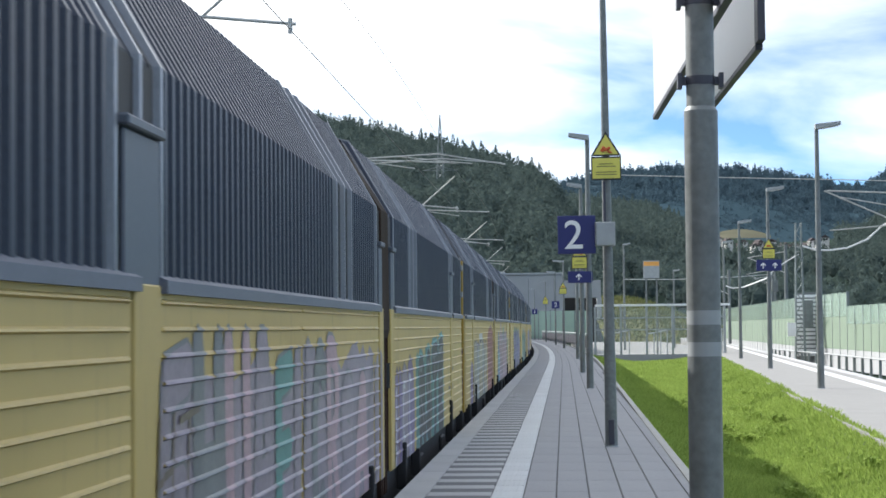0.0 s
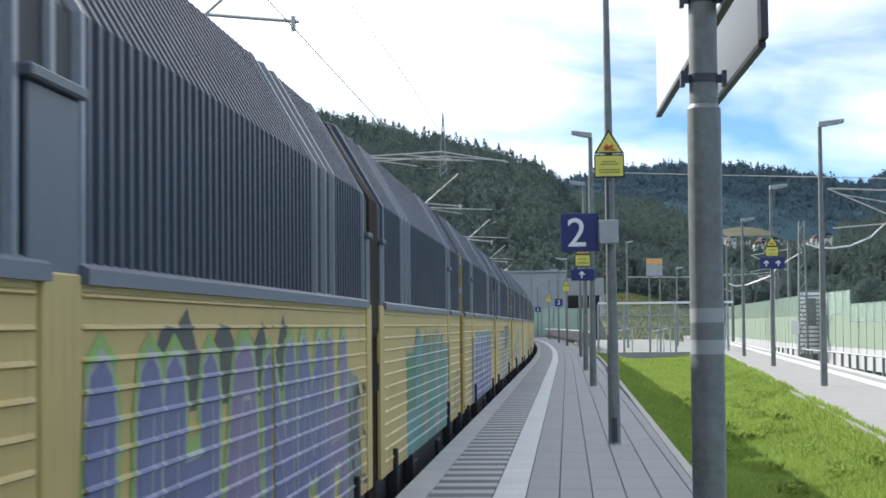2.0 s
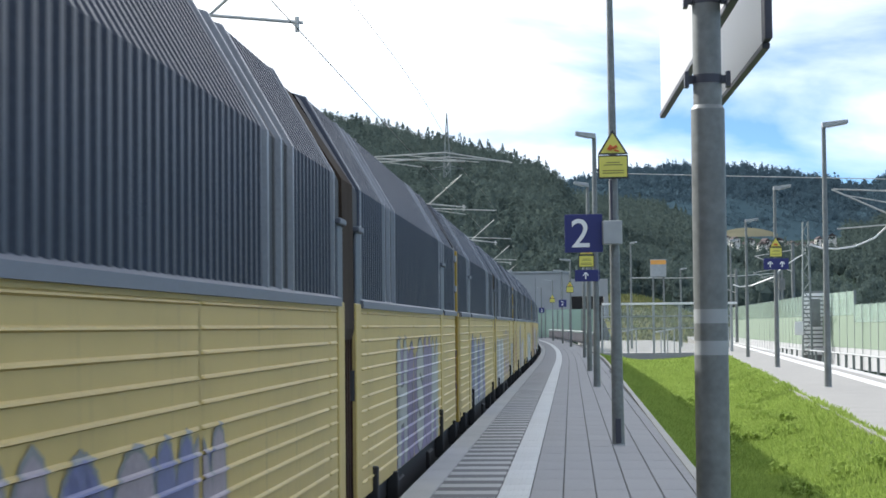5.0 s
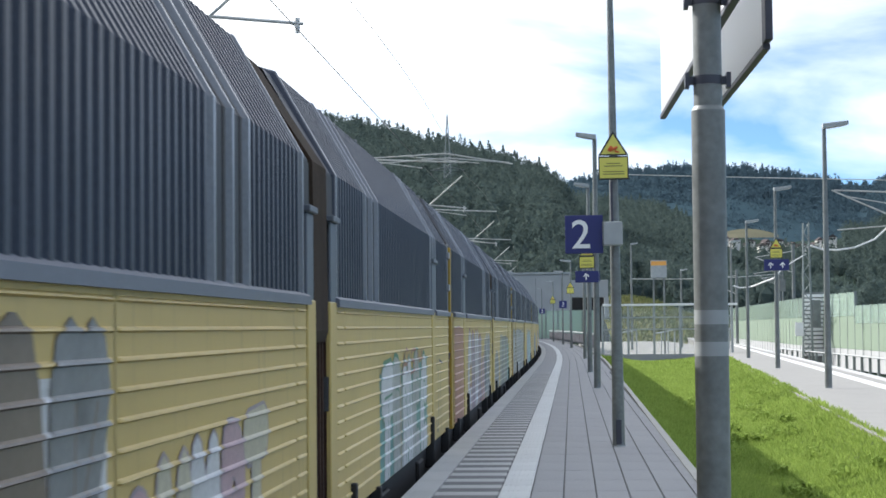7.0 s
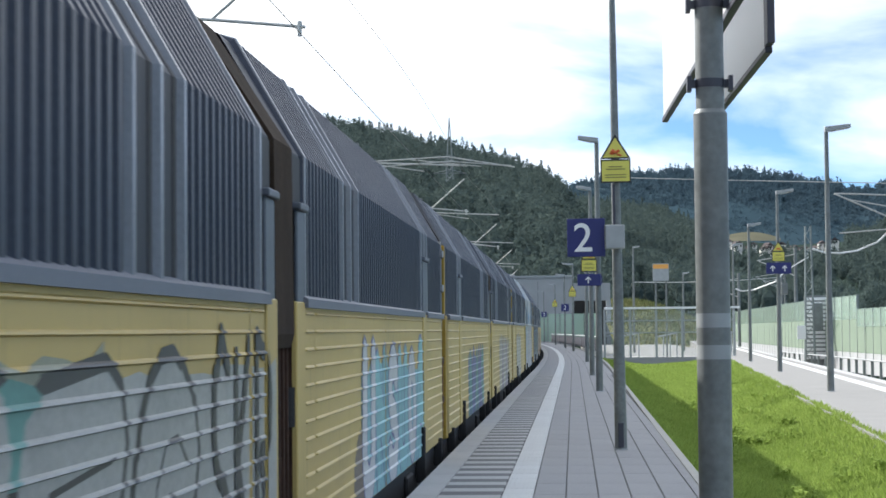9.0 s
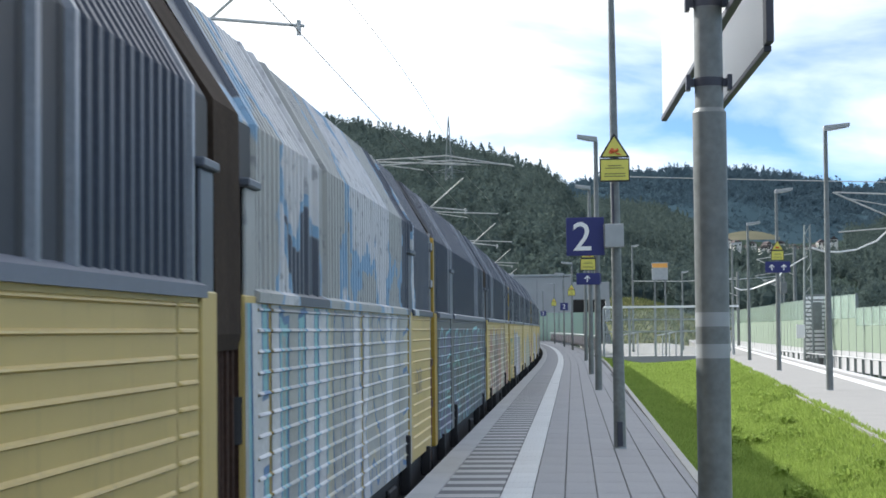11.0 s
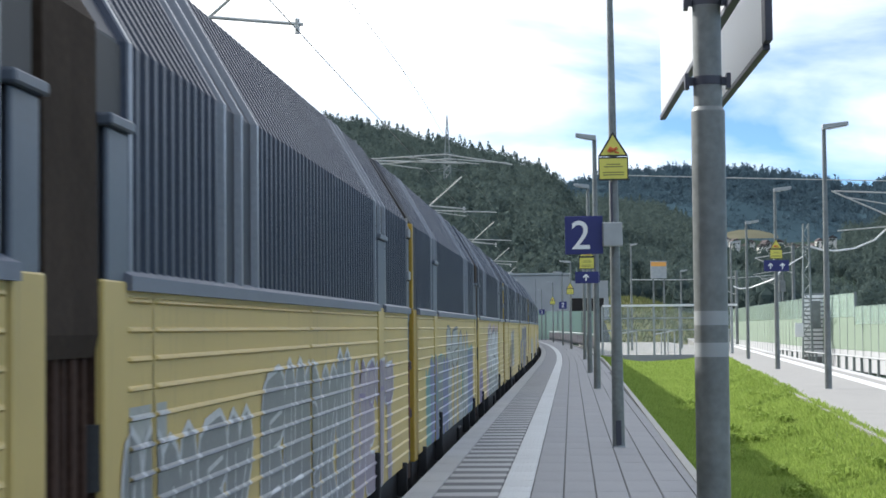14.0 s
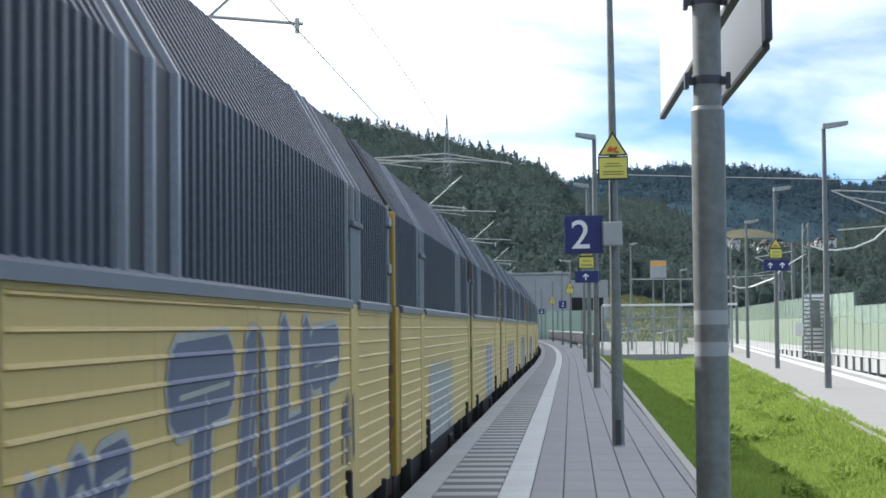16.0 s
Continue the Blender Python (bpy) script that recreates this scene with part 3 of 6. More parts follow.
    # the heavy triple ribs and the edge ribs, their highlight painted as pale colour
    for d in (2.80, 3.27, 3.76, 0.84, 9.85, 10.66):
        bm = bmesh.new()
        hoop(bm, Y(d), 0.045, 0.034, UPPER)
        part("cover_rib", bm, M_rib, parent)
    for d in (2.90, 3.37, 3.86, 9.95, 10.56, 10.76):           # dark bands painted as the shade beside the heavy ribs
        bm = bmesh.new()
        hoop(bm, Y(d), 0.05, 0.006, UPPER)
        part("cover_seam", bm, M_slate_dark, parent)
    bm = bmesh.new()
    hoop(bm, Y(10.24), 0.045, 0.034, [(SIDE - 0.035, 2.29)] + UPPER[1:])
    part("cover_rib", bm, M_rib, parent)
    # door panels under their lintels, on dark sheets that imitate recess shade
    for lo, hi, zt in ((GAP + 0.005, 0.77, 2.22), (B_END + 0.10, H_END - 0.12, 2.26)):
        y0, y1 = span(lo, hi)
        part("recess", boxes((SIDE - 0.034, SIDE - 0.025, y0, y1, Z_SILL, Z_KNEE - 0.02)), M_slate_dark, parent, "dark sheet painted as shade beside the ribs")
        part("side_hatch", bevelled(boxes((SIDE - 0.02, SIDE + 0.005, y0 + 0.05, y1 - 0.01, Z_SILL - 0.02, zt)), 0.008, 1), M_slate_flat, parent, "flat grey side hatch")
        part("lintel", bevelled(boxes((SIDE - 0.03, SIDE + 0.035, y0, y1, zt, zt + 0.045)), 0.008, 1), M_slate_flat, parent)
    # rounded end hoods and end walls
    for d0, mt, nm in ((A_END - 0.01, M_end_yellow, "end_wall"), (GAP + 0.01, M_rust, "inner_end_wall")):
        bm = bmesh.new()
        s = 1 if d0 > 5 else -1
        ya, yb = span(d0, d0 + s * 0.05)
        sweep(bm, [(1.43, Z_BOT), (1.43, Z_SILL), (1.36, Z_KNEE), (0.93, Z_ROOF - 0.04), (-0.93, Z_ROOF - 0.04), (-1.36, Z_KNEE), (-1.43, Z_SILL), (-1.43, Z_BOT)],
              [Matrix.Translation((0, ya, 0)), Matrix.Translation((0, yb, 0))])
        part(nm, bm, mt, parent, "ochre yellow end wall" if d0 > 5 else "dark brown inner end wall")
    bm = bmesh.new()
    hoop(bm, Y(A_END + 0.05), 0.10, 0.02, UPPER)
    part("end_hood", bm, M_slate_dark, parent, "dark hood over the wagon end")
    if inner < 0:                 # trailing end: brackets, pipe and dark corner panel
        y0, y1 = span(A_END + 0.005, A_END + 0.70)
        part("corner_panel", boxes((SIDE - 0.35, SIDE - 0.042, y0, y1, Z_SILL - 0.1, Z_KNEE - 0.02)), M_slate, parent, "flat dark corner panel")
        part("lower_corner_panel", boxes((SIDE - 0.35, SIDE - 0.046, y0, y1, Z_BOT - 0.2, Z_SILL - 0.1)), M_rust, parent, "dark brown corner panel")
        bm = bmesh.new()
        tube(bm, (SIDE - 0.03, Y(A_END + 0.27), Z_BOT), (SIDE - 0.03, Y(A_END + 0.27), Z_KNEE + 0.05), 0.014)
        part("lock_bar", bm, M_bright, parent, "upright steel lock bar")
        for z in (0.55, 1.05, 1.98, 2.42):
            y0, y1 = span(A_END - 0.02, A_END + 0.20)
            if z > 1.5:
                part("hinge_bracket", bevelled(boxes((SIDE - 0.03, SIDE + 0.02, y0, y1, z, z + 0.085)), 0.006, 1), M_bright, parent)
            y0, y1 = span(A_END + 0.18, A_END + 0.42)
            part("hinge_knuckle", bevelled(boxes((SIDE - 0.09, SIDE + 0.0, y0, y1, z - 0.01, z + 0.09)), 0.012, 1), M_black if z > 1.5 else M_rust, parent)
        bm = bmesh.new()
        line(bm, [(SIDE - 0.05, Y(A_END + 0.10), 0.15), (SIDE - 0.01, Y(A_END + 0.08), 0.25), (SIDE - 0.01, Y(A_END + 0.08), 1.08), (SIDE - 0.05, Y(A_END + 0.16), 1.16)], 0.018, 8)
        part("grab_rail", bm, M_redpipe, parent, "dark red grab rail")
    else:                         # leading end: yellow corner box
        y0, y1 = span(A_END - 0.0, A_END + 0.40)
        part("corner_box", bevelled(boxes((SIDE - 0.50, SIDE - 0.005, y0, y1, Z_BOT - 0.05, Z_SILL + 0.02)), 0.015, 2), M_end_yellow, parent, "ochre yellow corner box")
        y0, y1 = span(A_END + 0.335, A_END + 0.47)
        part("corner_column", bevelled(boxes((SIDE - 0.45, SIDE - 0.012, y0, y1, Z_SILL + 0.025, Z_KNEE + 0.02)), 0.015, 2), M_end_yellow, parent, "ochre yellow corner column")
        bm = bmesh.new()
        y0, y1 = span(A_END, A_END + 0.33)
        sweep(bm, [(SIDE - 0.40, Z_SILL), (SIDE - 0.02, Z_SILL), (SIDE - 0.02, Z_KNEE), (0.98, Z_ROOF), (0.6, Z_ROOF)], [Matrix.Translation((0, y0, 0)), Matrix.Translation((0, y1, 0))])
        part("hood_side", bm, M_slate_dark, parent, "dark side of the end hood")
    # gangway half, underframe, steps, wheels
    y0, y1 = span(0.0, 0.34)
    bm = bmesh.new()
    sweep(bm, [(1.43, 1.38), (1.45, 1.46), (1.44, Z_KNEE), (0.96, Z_ROOF + 0.01), (0.0, Z_ROOF + 0.31), (-0.96, Z_ROOF + 0.01), (-1.44, Z_KNEE), (-1.45, 1.46), (-1.43, 1.38)],
          [Matrix.Translation((0, y0, 0)), Matrix.Translation((0, y1, 0))])
    part("gangway", bm, M_bellows, parent, "brown rubber gangway bellows")
    for k in range(4):
        y0, y1 = span(0.015 + 0.075 * k, 0.065 + 0.075 * k)
        part("bellows_fold", bevelled(boxes((-1.40, 1.41 + 0.012 * (k % 2), y0, y1, -0.1, 1.40)), 0.015, 2), M_rust, parent, "dark streaked bellows fold")
    bm = bmesh.new()
    tube(bm, (SIDE - 0.06, Y(0.38), 0.90), (SIDE - 0.06, Y(0.38), 1.14), 0.06)
    part("coupling_post", bm, M_black, parent, "dark buffer block in the gap")
    y0, y1 = span(0.25, A_END + 0.1)
    part("underframe", bevelled(boxes((-1.38, 1.38, y0, y1, -0.30, Z_BOT + 0.03)), 0.02, 1), M_black, parent, "black dirty underframe")
    for d, h_ in ((1.6, 0.30), (3.4, 0.12), (9.6, 0.42), (12.2, 0.15)):
        y0, y1 = span(d, d + 0.09)
        part("step_bracket", bevelled(boxes((SIDE - 0.06, SIDE + 0.045, y0, y1, -0.18, h_)), 0.01, 1), M_black, parent)
    for d in (4.6, 8.6):
        bm = bmesh.new()
        y0, y1 = span(d - 0.35, d + 0.35)
        box(bm, 1.25, 1.42, y0, y1, -0.36, -0.02)
        part("equipment_box", bevelled(bm, 0.02, 1), M_black, parent)
    for d in (3.1, 10.6):
        for sx in (-0.75, 0.75):
            bm = bmesh.new()
            tube(bm, (sx - 0.065, Y(d), RAIL_Z + 0.42), (sx + 0.065, Y(d), RAIL_Z + 0.42), 0.42, 0.42, 24, False)
            part("wheel", bm, M_steel, parent)
        bm = bmesh.new()
        tube(bm, (-0.7, Y(d), RAIL_Z + 0.42), (0.7, Y(d), RAIL_Z + 0.42), 0.08)
        part("axle", bm, M_steel, parent)


WAGON = 27.0
LABEL = "slate-grey and yellow covered car carrier with ribbed sides"
unit_a = thing("car_carrier", Matrix(), LABEL, "railway wagon", "wagons of the freight train")
unit_parts(unit_a, 1)
unit_b = thing("car_carrier", Matrix(), LABEL, "railway wagon", "wagons of the freight train")
unit_parts(unit_b, -1)
FIRST, LAST = -1, 25
units = []
VIO, LIL, TEAL, GRY, SIL, IND, WHT, BLK, RED, CYN, GRN, ORG, PNK, CRM, NAVY, BRN, LIME, SGE, BLU = ((0.20, 0.15, 0.30), (0.30, 0.25, 0.30), (0.10, 0.27, 0.25), (0.19, 0.20, 0.21), (0.36, 0.37, 0.36),
    (0.12, 0.13, 0.30), (0.55, 0.56, 0.58), (0.035, 0.035, 0.04), (0.27, 0.06, 0.04), (0.22, 0.48, 0.52), (0.05, 0.19, 0.10), (0.35, 0.15, 0.09), (0.44, 0.30, 0.34), (0.47, 0.44, 0.33), (0.06, 0.075, 0.17),
    (0.17, 0.13, 0.10), (0.25, 0.42, 0.08), (0.28, 0.29, 0.22), (0.06, 0.17, 0.36))
NAMES = {VIO: "violet", LIL: "lilac", TEAL: "teal", GRY: "grey", SIL: "silver-grey", IND: "indigo", WHT: "white", BLK: "black", RED: "dark red", CYN: "pale cyan", ORG: "orange-brown", PNK: "pink", CRM: "cream",
         NAVY: "navy blue", GRN: "green", BRN: "brown", LIME: "lime green", SGE: "sage grey", BLU: "blue"}
SPRAY = {}


def spray(c):
    """Sprayed paint of one colour, faded and worn in patches."""
    if c not in SPRAY:
        SPRAY[c] = material("spray_" + NAMES[c].replace(" ", "_").replace("-", "_"), c, 0.42, 0.0, 0.22, 2.2, 0.05, 30, 0.12)
    return SPRAY[c]


def arc(cx, cy, rx, ry, a0, a1, k):
    return [(cx + rx * math.cos(radians(a0 + (a1 - a0) * i / k)), cy + ry * math.sin(radians(a0 + (a1 - a0) * i / k))) for i in range(k + 1)]


# letter-like shapes as strokes in a unit box
SHAPES = [
    [arc(0.5, 0.5, 0.38, 0.46, 0, 360, 12)],
    [[(0.05, 0.0), (0.4, 1.0), (0.62, 1.0), (0.95, 0.0)], [(0.2, 0.38), (0.8, 0.38)]],
    [arc(0.55, 0.73, 0.38, 0.26, 30, 250, 7) + arc(0.45, 0.25, 0.40, 0.25, 70, -150, 7)],
    [[(0.1, 1.0), (0.1, 0.3)] + arc(0.5, 0.3, 0.4, 0.3, 180, 360, 6) + [(0.9, 1.0)]],
    [[(0.05, 0.0), (0.12, 0.95), (0.5, 0.45), (0.88, 0.95), (0.95, 0.0)]],
    [[(0.12, 0.0), (0.12, 1.0)], [(0.9, 1.0), (0.2, 0.5), (0.95, 0.0)]],
    [[(0.12, 0.0), (0.12, 0.98)] + arc(0.45, 0.73, 0.4, 0.25, 90, -90, 6), [(0.4, 0.48), (0.95, 0.0)]],
    [[(0.9, 0.95), (0.15, 0.9), (0.12, 0.05), (0.92, 0.02)], [(0.15, 0.5), (0.75, 0.52)]],
    [[(0.1, 0.0), (0.1, 0.95), (0.9, 0.05), (0.9, 1.0)]],
    [arc(0.55, 0.5, 0.42, 0.48, 50, 310, 9)],
    [[(0.0, 0.95), (1.0, 0.98)], [(0.5, 0.95), (0.48, 0.0)]],
    [[(0.1, 0.0), (0.1, 1.0)], [(0.9, 0.0), (0.9, 1.0)], [(0.1, 0.5), (0.9, 0.52)]],
]


class Sheet:
    """Collects flat convex pieces of paint in the plane of a wagon side, layer by layer, and lays them over its ribs."""

    def __init__(self, half):
        inner = -1 if half else 1
        a_end = 12.93 if half else 12.86
        panels, posts = lower_spans(a_end)
        cut = sorted(Z_SILL - 0.072 - RIB_P * k + e for k in range(13) for e, o in RIB_STEPS)
        self.bands = [Z_BOT + 0.005] + [z for z in cut if Z_BOT + 0.01 < z < Z_SILL - 0.04] + [Z_SILL - 0.04]
        self.relief = {round(Z_SILL - 0.072 - RIB_P * k + e, 5): o for k in range(13) for e, o in RIB_STEPS}
        self.spans = [(*sorted((inner * (6.75 - lo), inner * (6.75 - hi))), True) for lo, hi in panels] + [(*sorted((inner * (6.75 - lo), inner * (6.75 - hi))), False) for lo, hi in posts]
        self.vs, self.fs, self.mats, self.index, self.count = [], [], [], [], 0

    def poly(self, pts, colour, layer):
        m = spray(colour)
        if m not in self.mats:
            self.mats.append(m)
        self.count += 1
        lift = 0.0018 + 0.0013 * layer + 0.00009 * (self.count % 13)
        ya, yb = min(p[0] for p in pts), max(p[0] for p in pts)
        za, zb = min(p[1] for p in pts), max(p[1] for p in pts)
        for lo, hi, ribbed in self.spans:
            lo, hi = (lo + 0.05, hi - 0.05) if ribbed else (lo + 0.012, hi - 0.012)
            if yb <= lo or ya >= hi:
                continue
            q = clip(clip(pts, 0, lo, 1), 0, hi, -1)
            for z0, z1 in zip(self.bands, self.bands[1:]) if ribbed else ((self.bands[0], self.bands[-1]),):
                if zb <= z0 or za >= z1:
                    continue
                r = clip(clip(q, 1, z0, 1), 1, z1, -1)
                if len(r) < 3:
                    continue
                o0, o1 = (self.relief.get(round(z0, 5), 0.0), self.relief.get(round(z1, 5), 0.0)) if ribbed else (0.012, 0.012)
                k = len(self.vs)
                self.vs += [(SIDE + lift + o0 + (o1 - o0) * (z - z0) / (z1 - z0), y, z) for y, z in r]
                self.fs.append(tuple(range(k, k + len(r))))
                self.index.append(self.mats.index(m))

    def stroke(self, pts, r, colour, layer):
        for (ax, ay), (bx, by) in zip(pts, pts[1:]):
            d = math.hypot(bx - ax, by - ay) or 1e-6
            nx, ny = -(by - ay) / d * r, (bx - ax) / d * r
            self.poly([(ax + nx, ay + ny), (ax - nx, ay - ny), (bx - nx, by - ny), (bx + nx, by + ny)], colour, layer)
        for x, y in pts:
            self.poly([(x + r * math.cos(k * 0.7854), y + r * math.sin(k * 0.7854)) for k in range(8)], colour, layer)

    def done(self, parent, label):
        if not self.fs:
            return
        me = bpy.data.meshes.new("graffiti")
        me.from_pydata(self.vs, [], self.fs)
        for m in self.mats:
            me.materials.append(m)
        me.polygons.foreach_set("material_index", self.index)
        ob = new("graffiti", me)
        ob.parent = parent
        ob["label"] = label


def clip(pts, axis, at, sign):
    """The part of a convex outline on one side of a straight cut."""
    out = []
    for i, p in enumerate(pts):
        q = pts[i - 1]
        dp, dq = sign * (p[axis] - at), sign * (q[axis] - at)
        if (dp >= 0) != (dq >= 0):
            f = dq / (dq - dp)
            out.append((q[0] + (p[0] - q[0]) * f, q[1] + (p[1] - q[1]) * f))
        if dp >= 0:
            out.append(p)
    return out


def letters(sheet, rg, y0, y1, z0, z1, k, fills, edge, halo=None, fat=0.17, rim=0.035, shine=None, tops=0.0, shapes=None):
    """A row of k bulging letters between y0 and y1; tops: how far the right end rises over the left."""
    w = (y1 - y0) / k
    for i in range(k):
        zt = z1 + tops * (i + 0.5) / k + rg.uniform(-0.05, 0.05)
        r = fat * min(w, 0.9)
        a, b = y0 + w * i + r * 0.8, y0 + w * (i + 1) - r * 0.8 + 0.04
        lean, base = rg.uniform(-0.12, 0.12) * w, z0 + rg.uniform(-0.04, 0.08)
        colour = fills[i % len(fills)]
        shape = shapes[i % len(shapes)] if shapes else rg.randrange(len(SHAPES))
        for st in SHAPES[shape]:
            p = [(a + (b - a) * u + lean * (v - 0.5), base + r * 0.6 + (zt - base - r * 1.2) * v) for u, v in st]
            if halo:
                sheet.stroke(p, r + rim * 2.4, halo, 1)
            sheet.stroke(p, r + rim, edge, 2)
            sheet.stroke(p, r, colour, 3)
            if fat > 0.2 and not shine and edge != colour:
                sheet.stroke([(y + r * 0.25, z - r * 0.2) for y, z in p], 0.013, edge, 4)
            if shine:
                sheet.stroke([(y - r * 0.35, z + r * 0.3) for y, z in p[:max(2, len(p) // 2)]], max(0.012, r * 0.13), shine, 4)


def scrawl(sheet, rg, y0, y1, z0, z1, k, colour, r=0.018, layer=5):
    """Thin handwriting that cannot be read."""
    w = (y1 - y0) / k
    for i in range(k):
        lean = rg.uniform(-0.1, 0.2) * w
        for st in SHAPES[rg.randrange(len(SHAPES))]:
            sheet.stroke([(y0 + w * (i + 0.08 + 0.84 * u) + lean * v, z0 + (z1 - z0) * (v + rg.uniform(-0.06, 0.06))) for u, v in st], r, colour, layer)


def cloud(sheet, rg, y0, y1, z0, z1, colour, ragged=0.08, dome=0.0, layer=0):
    """A filled patch with an uneven or domed upper edge."""
    k = max(4, int((y1 - y0) / 0.25))
    top = [z1 + dome * (math.sin(math.pi * min(1, max(0, i / k))) ** 0.7 - 1) + ragged * rg.uniform(-1, 1) for i in range(k + 1)]
    for i in range(k):
        a, b = y0 + (y1 - y0) * i / k, y0 + (y1 - y0) * (i + 1) / k
        if min(top[i], top[i + 1]) > z0:
            sheet.poly([(a, z0), (b, z0), (b, top[i + 1]), (a, top[i])], colour, layer)


def panel(sheet, y0, y1, z0, z1, colour, layer=0):
    sheet.poly([(y0, z0), (y1, z0), (y1, z1), (y0, z1)], colour, layer)


B0 = 0.10
